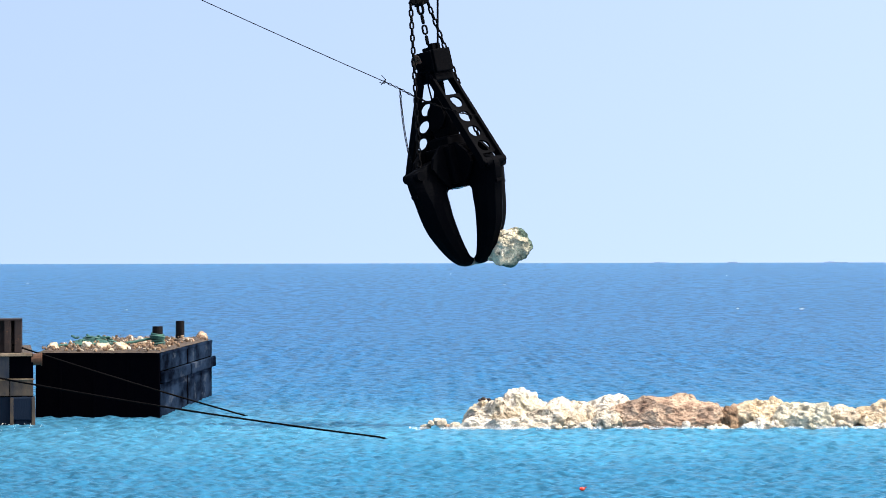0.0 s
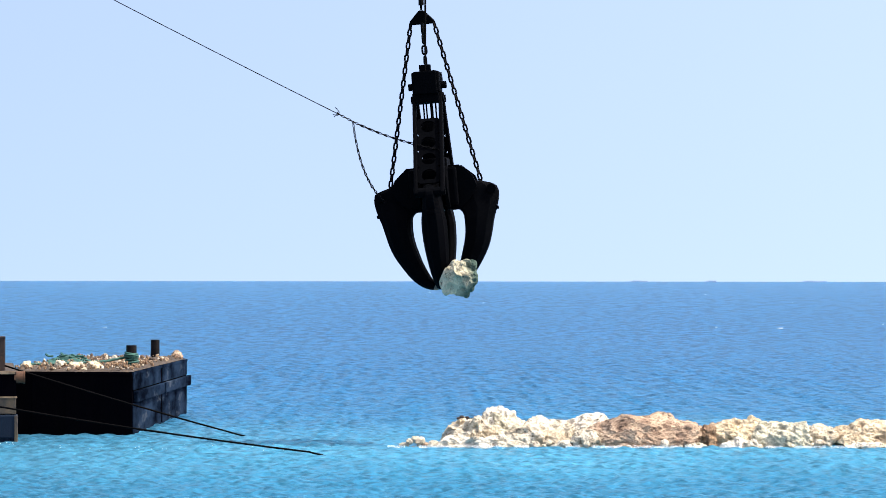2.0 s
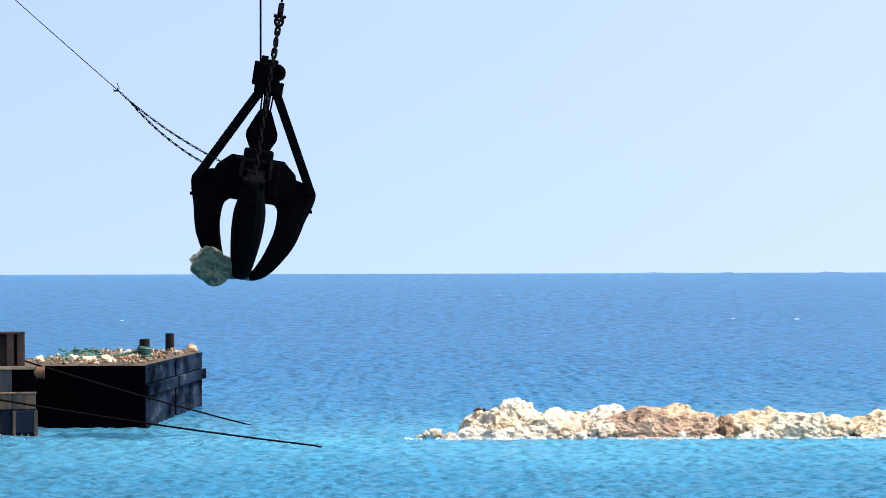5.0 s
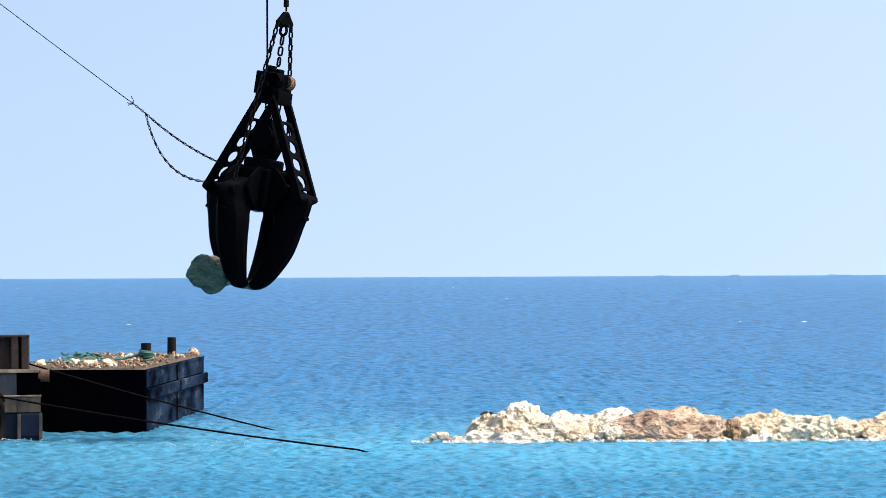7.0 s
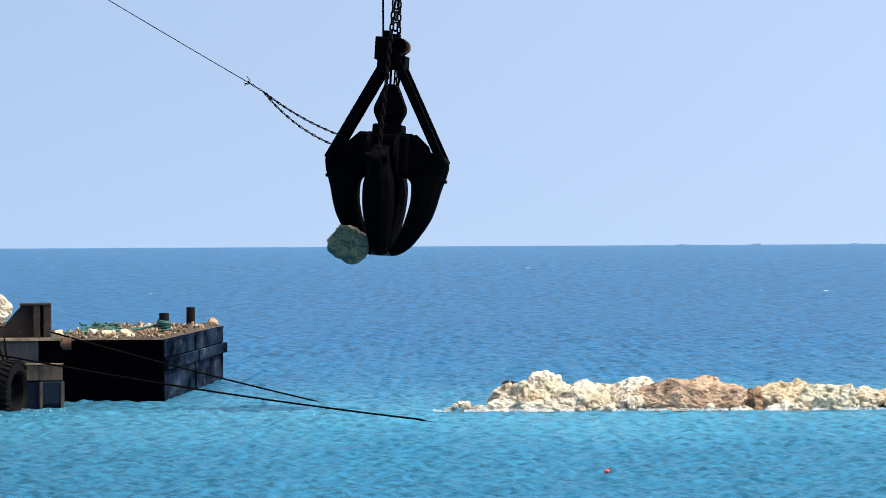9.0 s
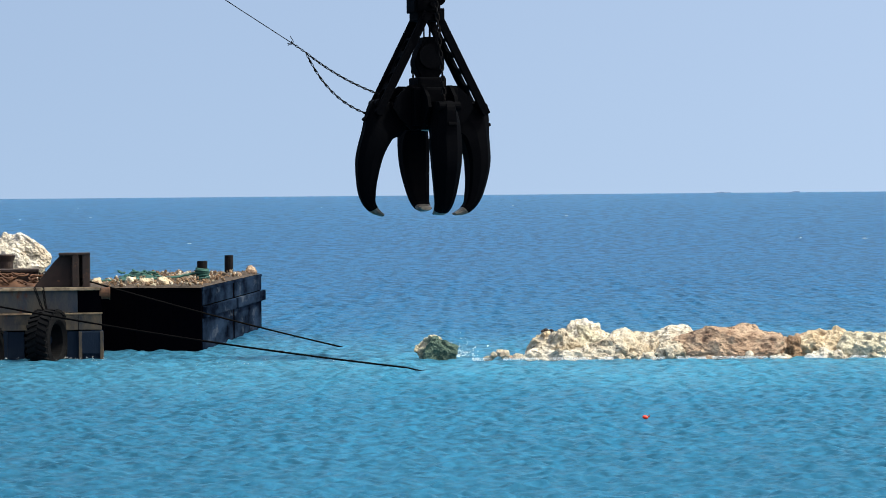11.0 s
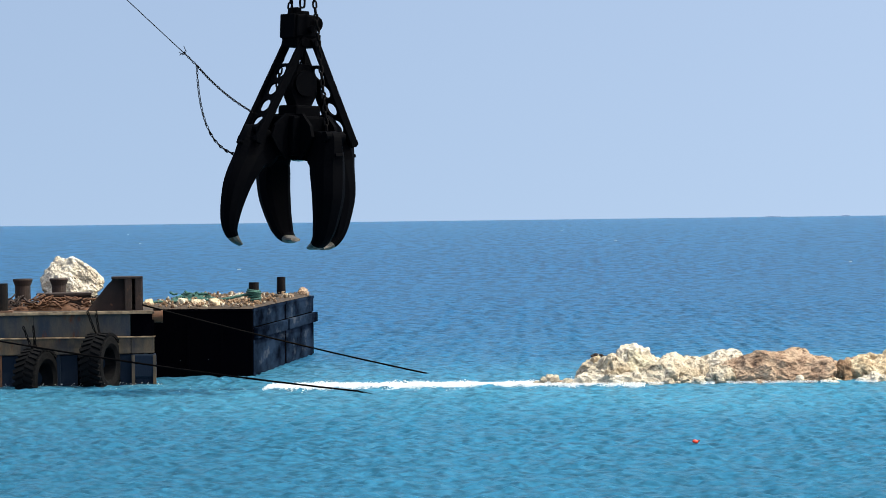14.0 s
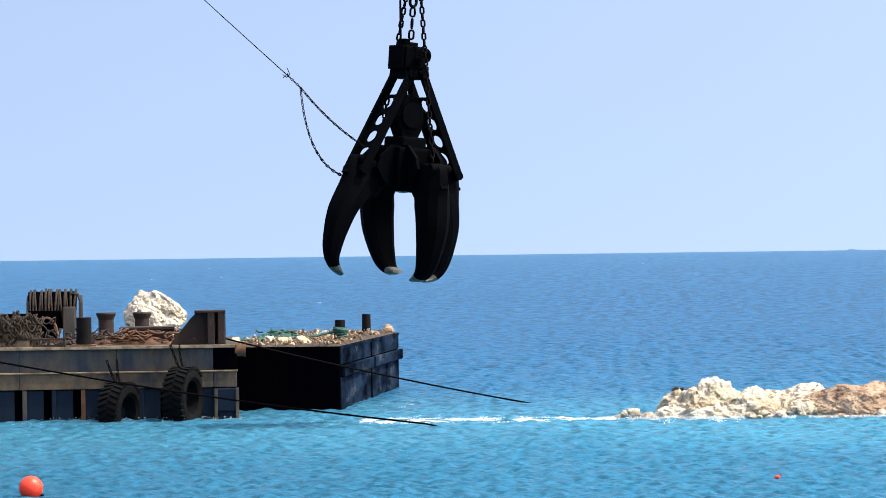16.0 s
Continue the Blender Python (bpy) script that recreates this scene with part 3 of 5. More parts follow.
def ladder_mesh():
    """A lattice arm along local x (downwards), 0.6 wide in y, pierced by round holes."""
    bm = bmesh.new()
    length, half, rail, thick = 2.20, 0.275, 0.08, 0.088
    web = half - 0.02
    # plate with four holes: each bay is a square ring round a circle
    z0, z1 = -0.022, 0.022
    bays = 4
    step = 0.385
    for k in range(bays):
        cx = 0.5 + step * (k + 0.5)
        rr = 0.138
        n = 20
        rims = []
        for z in (z0, z1):
            inner, outer = [], []
            for j in range(n):
                a = 2 * math.pi * (j + 0.5) / n
                ca, sa = math.cos(a), math.sin(a)
                inner.append(bm.verts.new((cx + rr * ca, rr * 1.12 * sa, z)))
                s = min(step / 2 / max(abs(ca), 1e-6), web / max(abs(sa), 1e-6))
                outer.append(bm.verts.new((cx + s * ca, s * sa, z)))
            rims.append((inner, outer))
        (ia, oa), (ib, ob_) = rims
        for j in range(n):
            bm.faces.new((ia[j - 1], ia[j], oa[j], oa[j - 1]))
            bm.faces.new((ib[j - 1], ob_[j - 1], ob_[j], ib[j]))
            bm.faces.new((ia[j - 1], ib[j - 1], ib[j], ia[j]))
            bm.faces.new((oa[j - 1], oa[j], ob_[j], ob_[j - 1]))
    return bm, length, half, rail, thick


def build_grab():
    g = root("rock_grab", pose(0, 65, 5.2), "black steel four-tined grab hanging on chains", "grab")
    # head: sheave cheeks, side box, neck
    bm = bmesh.new()
    box(bm, -0.2, 0.32, -0.29, 0.29, 2.12, 2.57, 0.04)
    box(bm, -0.30, 0.30, -0.26, 0.26, 1.92, 2.2, 0.03)
    box(bm, -0.12, 0.10, -0.1, 0.1, 2.55, 2.66, 0.03)
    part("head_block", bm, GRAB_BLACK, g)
    bm = bmesh.new()
    box(bm, 0.20, 0.37, -0.24, 0.24, 2.10, 2.58, 0.025)
    box(bm, 0.10, 0.24, -0.12, 0.12, 2.5, 2.72, 0.02)
    part("rope_guard", bm, GRAB_BLACK, g)
    for y in (-0.22, 0.22):
        bm = bmesh.new()
        for dy in (-0.06, 0.0, 0.06):
            rod(bm, (-0.15, y + dy - 0.02, 2.40), (-0.15, y + dy + 0.02, 2.40), 0.155, seg=20)
        rod(bm, (-0.15, y - 0.08, 2.40), (-0.15, y + 0.08, 2.40), 0.13, seg=16)
        part("sheave", bm, RUST if y < 0 else GRAB_BLACK, g, "rusty brown rope sheave" if y < 0 else "")
    bm = bmesh.new()
    rod(bm, (0, -0.40, 2.28), (0, 0.40, 2.28), 0.075, seg=14)
    part("head_pin", bm, GRAB_BLACK, g)
    # two lattice arms from the head to opposite shoulders
    top, foot = Vector((0.15, 0, 2.02)), Vector((1.18, 0, 0.05))
    run = foot - top
    for turn in (0, 180):
        axis = Matrix.Rotation(radians(turn), 4, "Z")
        tilt = Matrix.Translation(top) @ Matrix((( run.normalized().x, 0, -run.normalized().z, 0), (0, 1, 0, 0), (run.normalized().z, 0, run.normalized().x, 0), (0, 0, 0, 1)))
        bm, length, half, rail, thick = ladder_mesh()
        length = run.length
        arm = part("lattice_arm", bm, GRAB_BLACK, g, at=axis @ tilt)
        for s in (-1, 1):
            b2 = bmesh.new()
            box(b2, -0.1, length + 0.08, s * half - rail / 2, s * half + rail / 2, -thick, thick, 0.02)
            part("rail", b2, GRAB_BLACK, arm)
        b2 = bmesh.new()
        rod(b2, (length, -half - 0.05, 0), (length, half + 0.05, 0), 0.085, seg=14)
        part("foot_pin", b2, GRAB_BLACK, arm)
        b2 = bmesh.new()
        rod(b2, (0.02, -half - 0.07, 0), (0.02, half + 0.07, 0), 0.08, seg=14)
        part("top_pin", b2, GRAB_BLACK, arm)
    # lower block: sheave housing that tapers down to a box, and the cross-shaped hub
    bm = bmesh.new()
    prism(bm, ((-0.20, 1.42), (-0.12, 1.60), (0.12, 1.60), (0.20, 1.42), (0.33, 1.12), (0.33, 1.0), (0.16, 0.66), (-0.16, 0.66), (-0.33, 1.0), (-0.33, 1.12)), -0.16, 0.16)
    bmesh.ops.bevel(bm, geom=list(bm.edges), offset=0.025, segments=1, affect="EDGES")
    part("sheave_housing", bm, GRAB_BLACK, g)
    for y in (-0.19, 0.19):
        bm = bmesh.new()
        rod(bm, (0, y - 0.03, 1.2), (0, y + 0.03, 1.2), 0.26, seg=22)
        part("sheave", bm, GRAB_BLACK, g)
    bm = bmesh.new()
    box(bm, -0.31, 0.31, -0.31, 0.31, 0.5, 0.76, 0.05)
    part("collar", bm, GRAB_BLACK, g)
    bm = bmesh.new()
    for a in (0, 90):
        m = Matrix.Rotation(radians(a), 4, "Z")
        for s in (-1, 1):
            b3 = bmesh.new()
            prism(b3, ((-0.55, 0.58), (0.55, 0.58), (0.82, 0.34), (0.9, 0.12), (0.74, -0.12), (0.5, -0.34), (-0.5, -0.34), (-0.74, -0.12), (-0.9, 0.12), (-0.82, 0.34)), s * 0.3 - 0.035, s * 0.3 + 0.035)
            bmesh.ops.transform(b3, matrix=m, verts=b3.verts)
            me = bpy.data.meshes.new("t")
            b3.to_mesh(me)
            b3.free()
            bm.from_mesh(me)
            bpy.data.meshes.remove(me)
    box(bm, -0.5, 0.5, -0.5, 0.5, -0.26, 0.54, 0.05)
    hub = part("hub", bm, GRAB_BLACK, g)
    bm = bmesh.new()
    bmesh.ops.create_uvsphere(bm, u_segments=28, v_segments=14, radius=1, matrix=Matrix.Translation((0, 0, -0.285)) @ Matrix.Diagonal((0.2, 0.2, 0.08, 1)))
    part("boss", bm, BOSS_PALE, hub, "pale boss under the hub", smooth=True)
    # tines on their shoulder pins
    tines = []
    for k in range(4):
        turn = Matrix.Rotation(radians(90 * k), 4, "Z")
        bm = tine_mesh(0, 30, (0.8, 1.0)[k % 2])
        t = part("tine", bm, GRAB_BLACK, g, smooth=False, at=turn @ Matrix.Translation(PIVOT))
        part("tip", tine_mesh(29, 34, (0.8, 1.0)[k % 2]), GRAB_WORN, t, "worn bare steel tip")
        b2 = bmesh.new()
        rod(b2, (0.33, -0.235, -0.02), (0.33, 0.235, -0.02), 0.10, seg=14)
        part("shoulder_pin", b2, GRAB_BLACK, t)
        b2 = bmesh.new()
        for z in (-0.3, -0.42):
            box(b2, 0.3, 0.41 - (z + 0.3) * 0.2, -0.09, 0.09, z - 0.035, z + 0.035, 0.015)
        part("lug", b2, GRAB_BLACK, t)
        tines.append((t, turn))
    # lifting plate, its two long chains to the shoulders and the short one to the head
    up = 3.68
    bm = bmesh.new()
    prism(bm, ((-0.27, up - 0.04), (-0.23, up - 0.1), (0.23, up - 0.1), (0.27, up - 0.04), (0.05, up + 0.19), (-0.05, up + 0.19)), -0.06, 0.06)
    bmesh.ops.bevel(bm, geom=list(bm.edges), offset=0.02, segments=1, affect="EDGES")
    bmesh.ops.transform(bm, matrix=Matrix.Rotation(radians(90), 4, "Z"), verts=bm.verts)
    part("lifting_plate", bm, GRAB_BLACK, g)
    for s in (-1, 1):
        bm = bmesh.new()
        chain(bm, ((0, s * 0.24, up - 0.06), (0, s * 0.94, 0.3), (0, s * 0.98, 0.1)), 0.185, 0.112, 0.021)
        part("long_chain", bm, CHAIN, g)
    bm = bmesh.new()
    chain(bm, ((0, 0, up - 0.3), (0.0, 0, 2.7)), 0.23, 0.14, 0.023)
    part("short_chain", bm, CHAIN, g)
    bm = bmesh.new()
    link(bm, Matrix.Translation((0, 0, up - 0.2)), 0.27, 0.22, 0.032, 7)
    rod(bm, (-0.13, 0, up - 0.1), (0.13, 0, up - 0.1), 0.035)
    part("shackle", bm, CHAIN, g)
    # closing rope reeved between head and lower block
    for x, y in ((-0.12, -0.13), (-0.06, 0.03), (0.0, 0.14), (0.06, -0.05), (0.12, 0.08)):
        bm = bmesh.new()
        rod(bm, (x, y, 2.0), (x * 0.7, y, 1.25), 0.018, seg=6)
        part("reeved_rope", bm, ROPE, g)
    falls = []
    for name, x, z in (("closing_rope", 0.24, 2.5), ("hoist_rope", 0.0, up + 0.2)):
        bm = bmesh.new()
        rod(bm, (0, 0, 0), (0, 0, 14), 0.022, seg=7)
        falls.append(part(name, bm, ROPE, g, "taut dark wire rope", at=Matrix.Translation((x, 0, z))))
    bm = bmesh.new()
    rod(bm, (0, 0, 0.1), (0, 0, 0.5), 0.06, 0.05, seg=10)
    part("socket", bm, CHAIN, falls[1])
    return g, tines, falls


grab, tines, falls = build_grab()
HELD = material("half_green_limestone", (0.74, 0.67, 0.49), 0.8, 0.0, (0.42, 0.37, 0.25), 4, 0.9, 0.9, 22, third=(0.11, 0.105, 0.07), third_scale=7, third_at=0.545, edge=0.1)
hn, hl = HELD.node_tree.nodes, HELD.node_tree.links
hco, hsep, hmap, hmix = hn.new("ShaderNodeTexCoord"), hn.new("ShaderNodeVectorMath"), hn.new("ShaderNodeMapRange"), hn.new("ShaderNodeMix")
hsep.operation, hsep.inputs[1].default_value = "DOT_PRODUCT", (0.0, 0.985, -0.15)
hl.new(hco.outputs["Object"], hsep.inputs[0])
hl.new(hsep.outputs["Value"], hmap.inputs[0])
hmap.inputs[1].default_value, hmap.inputs[2].default_value = -0.10, 0.10
hmix.data_type = "RGBA"
hl.new(hmap.outputs[0], hmix.inputs[0])
hl.new(hn["Principled BSDF"].inputs["Base Color"].links[0].from_socket, hmix.inputs[6])
hmix.inputs[7].default_value = (0.05, 0.095, 0.07, 1)
hl.new(hmix.outputs[2], hn["Principled BSDF"].inputs["Base Color"])
held_rock = solid("rock", crag(0.96, 0.78, 0.82, 83, 0.55), HELD, pose(0, 65, 3),
                  "half green wet limestone rock gripped by the grab", "rock")

# tag line: a thin rope that forks into two light chains
tag_rope = root("tag_line", pose(0, 65, 6), "thin dark tag rope pulling the grab", "rope")
bm = bmesh.new()
tube(bm, [(-0.32 - 14 * u, 0, -0.08 * 4 * u * (1 - u)) for u in [k / 24 for k in range(25)]], 0.009, 6)
part("rope", bm, ROPE, tag_rope)
bm = bmesh.new()
chain(bm, ((-0.34, 0, 0), (0.02, 0, 0)), 0.085, 0.05, 0.009)
part("end_chain", bm, CHAIN, tag_rope)
bm = bmesh.new()
for k in range(5):
    a = k * 1.3
    tube(bm, ((-0.33, 0, 0), (-0.36 + 0.03 * math.cos(a), 0.03 * math.sin(a), 0.05 * math.sin(a)), (-0.4 + 0.08 * math.cos(a * 2), 0.05, 0.1 * math.sin(a + 0.5))), 0.008, 5)
part("frayed_knot", bm, ROPE, tag_rope)
LEG_PIECES = 11
legs = []
for text in ("taut light chain from the tag rope to the grab", "slack light chain from the tag rope to the grab"):
    leg = root("tag_chain", pose(0, 65, 6), text, "chain", "tag line chains")
    pieces = []
    for k in range(LEG_PIECES):
        bm = bmesh.new()
        chain(bm, ((0, 0, -0.01), (0, 0, 0.25)), 0.085, 0.052, 0.0085)
        pieces.append(part("chain_section", bm, CHAIN, leg))
    legs.append((leg, pieces))

# ---- barges: each is placed in its own space, front edge on local x, deck inwards along +y ----
riders = {"cargo": [], "work": []}   # things that ride on a barge, with their pose in its space


def ride(ob, on, m):
    if on == "work":
        m.translation.x *= 0.975
    riders[on].append((ob, m))
    ob.matrix_basis = m
    return ob


def bollard(name, h, r, mat, label, flange=True):
    b = root(name, pose(0, 0, 0), label, "bollard", "mooring bollards")
    bm = bmesh.new()
    rod(bm, (0, 0, 0), (0, 0, h), r, r * 0.96, 20)
    part("post", bm, mat, b)
    if flange:
        bm = bmesh.new()
        rod(bm, (0, 0, h - 0.13), (0, 0, h - 0.005), r * 0.98, r * 1.28, 20)
        rod(bm, (0, 0, h - 0.01), (0, 0, h + 0.025), r * 1.28, r * 1.2, 20)
        part("cap", bm, mat, b)
    bm = bmesh.new()
    box(bm, -r * 1.6, r * 1.6, -r * 1.6, r * 1.6, 0, 0.04, 0.01)
    part("base_plate", bm, RUST, b)
    return b


def build_cargo_barge():
    b = root("cargo_barge", pose(-6.56, 68.7, 0), "black flat-decked steel barge loaded with rubble", "barge")
    deck, width, length = 1.38, 2.75, 11.4
    bm = bmesh.new()
    box(bm, -width, 0, 0, length, -0.9, deck, 0.02)
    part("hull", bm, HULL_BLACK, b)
    # end plating in panels with a proud rubbing band
    for k, (y0, y1) in enumerate(((0.02, 5.45), (5.77, length - 0.02))):
        for z0, z1 in ((0.99, deck - 0.02), (-0.8, 0.70)):
            bm = bmesh.new()
            box(bm, 0.003, 0.025, y0, y1, z0, z1, 0.006)
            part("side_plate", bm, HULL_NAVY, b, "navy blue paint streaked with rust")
        bm = bmesh.new()
        box(bm, 0.003, 0.11, y0 + 0.1, y1 + (0.25 if k else 0), 0.72, 0.97, 0.02)
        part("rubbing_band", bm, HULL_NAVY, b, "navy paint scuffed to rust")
    for x in (-2.2, -1.45, -0.7):
        bm = bmesh.new()
        box(bm, x - 0.03, x + 0.03, -0.012, 0.0, -0.6, 1.3, 0.003)
        part("weld_seam", bm, HULL_BLACK, b)
    bm = bmesh.new()
    box(bm, -width + 0.02, 0.0, -0.025, 0.0, deck - 0.045, deck + 0.004, 0.006)
    part("deck_edge", bm, HULL_BLACK, b, "black deck edge bar")
    bm = bmesh.new()
    box(bm, -0.0, 0.04, 0, length, deck - 0.05, deck + 0.012, 0.006)
    part("end_coaming", bm, HULL_NAVY, b)
    # dirt and grit heaped on the deck
    bm = bmesh.new()
    nx, ny = 44, 90
    grid = []
    for j in range(ny + 1):
        row = []
        for i in range(nx + 1):
            x, y = -width + 0.03 + (width - 0.03) * i / nx, -0.015 + (length + 0.0) * j / ny
            q = Vector((x * 1.4, y * 0.9, 3.1))
            edge = min(1, min(-x, x + width, y, length - y) / 0.16)
            z = deck + 0.02 + edge * (0.02 + 0.07 * max(0, noise.noise(q)) + 0.06 * abs(noise.noise(q * 4)) + 0.03 * noise.noise(q * 11))
            row.append(bm.verts.new((x, y, z)))
        grid.append(row)
    for j in range(ny):
        for i in range(nx):
            bm.faces.new((grid[j][i], grid[j][i + 1], grid[j + 1][i + 1], grid[j + 1][i]))
    part("deck_dirt", bm, DECK_DIRT, b, "brown dirt and stone chips on the deck")
    return b


cargo = build_cargo_barge()


def stones_on(on, name, count, x0, x1, y0, y1, z, s0, s1, seed, label, mats):
    rng = random.Random(seed)
    shapes = [mesh_of(rocky(bmesh.new(), 1, 0.85, 0.8, seed + j, 3, 1.1), name, mats[j % len(mats)]) for j in range(6)]
    for k in range(count):
        ob = new(name, shapes[rng.randrange(6)])
        s = rng.uniform(s0, s1) * (1.0 if rng.random() < 0.8 else 1.35)
        tagged(ob, label, "rock", "loose stones on the deck")
        m = pose(rng.uniform(x0, x1), y0 + (y1 - y0) * rng.random() ** 1.3, z + s * 0.3, rng.uniform(-25, 25), rng.uniform(-25, 25), rng.uniform(0, 360)) @ Matrix.Scale(s, 4)
        ride(ob, on, m)


stones_on("cargo", "stone", 28, -2.65, -0.1, 0.15, 4.5, 1.40, 0.06, 0.16, 61, "loose pale limestone lump on the barge deck", (LIME, LIME_RED, LIME_GREY, LIME_BROWN, DECK_DIRT, LIME_RED))
stones_on("cargo", "stone", 40, -2.65, -0.08, 4.5, 11.0, 1.40, 0.06, 0.17, 71, "loose brown stone on the barge deck", (LIME_RED, LIME_BROWN, DECK_DIRT, LIME_GREY, LIME_RED, LIME_BROWN))
for x, y, s, mat, text in ((-2.55, 1.3, 0.27, LIME_TAN, "pale limestone lump on the barge deck"), (-1.42, 1.0, 0.27, LIME_TAN, "cream limestone lump near the deck edge"),
                           (-0.95, 0.8, 0.31, LIME_TAN, "cream limestone lump near the deck edge"), (-0.18, 10.9, 0.30, LIME_BROWN, "tan rock on the barge's far corner"),
                           (-1.95, 2.4, 0.26, LIME_GREY, "pale limestone lump on the barge deck"), (-1.1, 5.5, 0.28, LIME, "pale limestone lump on the barge deck")):
    ob = solid("stone", rocky(bmesh.new(), s * 1.15, s, s * 0.85, int(s * 1000 + y * 10), 4, 1.0, 0.75, 0.1), mat, pose(0, 0, 0), text, "rock", group="loose stones on the deck")
    ride(ob, "cargo", pose(x, y, 1.40 + s * 0.3, 0, 0, 40 * s * 9))
chips = bmesh.new()
crng = random.Random(12)
for k in range(480):
    s = 0.018 + 0.05 * crng.random() ** 2
    m = pose(crng.uniform(-2.68, -0.06), 0.06 + 11.2 * crng.random() ** 1.4, 1.44 + crng.uniform(0, 0.08), crng.uniform(0, 360), crng.uniform(0, 360), crng.uniform(0, 360)) @ Matrix.Diagonal((s, s * 0.8, s * 0.6, 1))
    bmesh.ops.create_icosphere(chips, subdivisions=1, radius=1, matrix=m)
ride(solid("stone_chips", chips, LIME_RED, pose(0, 0, 0), "scattered broken stone chips on the barge deck", "rubble", kind="stuff"), "cargo", pose(0, 0, 0))
chips = bmesh.new()
for k in range(120):
    s = 0.016 + 0.05 * crng.random() ** 2
    m = pose(crng.uniform(-2.68, -0.06), 0.04 + 11.2 * crng.random() ** 1.3, 1.44 + crng.uniform(0, 0.09), crng.uniform(0, 360), crng.uniform(0, 360), crng.uniform(0, 360)) @ Matrix.Diagonal((s, s * 0.7, s * 0.5, 1))
    bmesh.ops.create_icosphere(chips, subdivisions=1, radius=1, matrix=m)
ride(solid("stone_chips", chips, LIME, pose(0, 0, 0), "pale limestone chips strewn on the barge deck", "rubble", kind="stuff"), "cargo", pose(0, 0, 0))

# far bollard plain, near bollard wrapped in green rope
ride(bollard("bollard", 0.52, 0.115, BOLLARD, "black steel mooring bollard on the barge's far edge", False), "cargo", pose(-0.71, 10.6, 1.38))
wrapped = bollard("bollard", 0.52, 0.125, BOLLARD, "black steel bollard wound with green rope", False)
ride(wrapped, "cargo", pose(-0.50, 3.9, 1.38))
for k in range(6):
    bm = bmesh.new()
    r = 0.145 + 0.012 * math.sin(k * 2.1)
    tube(bm, [(r * math.cos(a), r * math.sin(a), 0.08 + k * 0.05 + 0.02 * math.sin(a + k)) for a in [2 * math.pi * j / 18 for j in range(19)]], 0.03, 6)
    part("rope_turn", bm, ROPE_GREEN, wrapped, "green rope turn")


def loose_rope(name, pts, r, mat, on, label, wobble=0.05, seed=1):
    rng = random.Random(seed)
    path = []
    for a, b in zip(pts, pts[1:]):
        a, b = Vector(a), Vector(b)
        for k in range(8):
            path.append(a.lerp(b, k / 8) + Vector((rng.uniform(-wobble, wobble), rng.uniform(-wobble, wobble), rng.uniform(0, wobble * 0.5))))
    path.append(Vector(pts[-1]))
    return ride(solid(name, tube(bmesh.new(), path, r, 6), mat, pose(0, 0, 0), label, "rope", True), on, pose(0, 0, 0))


loose_rope("rope", ((-0.64, 3.9, 1.62), (-1.05, 3.6, 1.52), (-1.7, 3.2, 1.5), (-2.3, 2.2, 1.5), (-2.7, 1.4, 1.5)), 0.03, ROPE_GREEN, "cargo", "green mooring rope lying across the rubble", 0.03, 3)


def rope_heap(name, cx, cy, w, d, h, loops, r, mat, on, z, label, seed):
    rng = random.Random(seed)
    bm = bmesh.new()
    for k in range(loops):
        ox, oy, rad = rng.gauss(0, w * 0.3), rng.gauss(0, d * 0.3), rng.uniform(0.04, 0.13) * w
        hz = h * rng.random() ** 1.4
        ph, tw = rng.uniform(0, 6), rng.uniform(-0.4, 0.4)
        tube(bm, [(ox + rad * math.cos(a), oy + rad * 0.8 * math.sin(a), hz + 0.12 * h * math.sin(2 * a + ph) + tw * rad * math.cos(a) + r) for a in [ph + 5.5 * j / 12 for j in range(13)]], r, 5)
    mound = rocky(bmesh.new(), w * 1.15, d * 1.1, h * 1.3, seed, 4, 1.3)
    me = bpy.data.meshes.new("mound")
    mound.to_mesh(me)
    mound.free()
    bm.from_mesh(me)
    bpy.data.meshes.remove(me)
    return ride(solid(name, bm, mat, pose(0, 0, 0), label, "rope", True, "", "stuff"), on, pose(cx, cy, z))


rope_heap("coiled_rope", -2.15, 5.2, 0.85, 0.9, 0.14, 18, 0.022, ROPE_GREEN, "cargo", 1.48, "tangled heap of green rope on the rubble", 4)


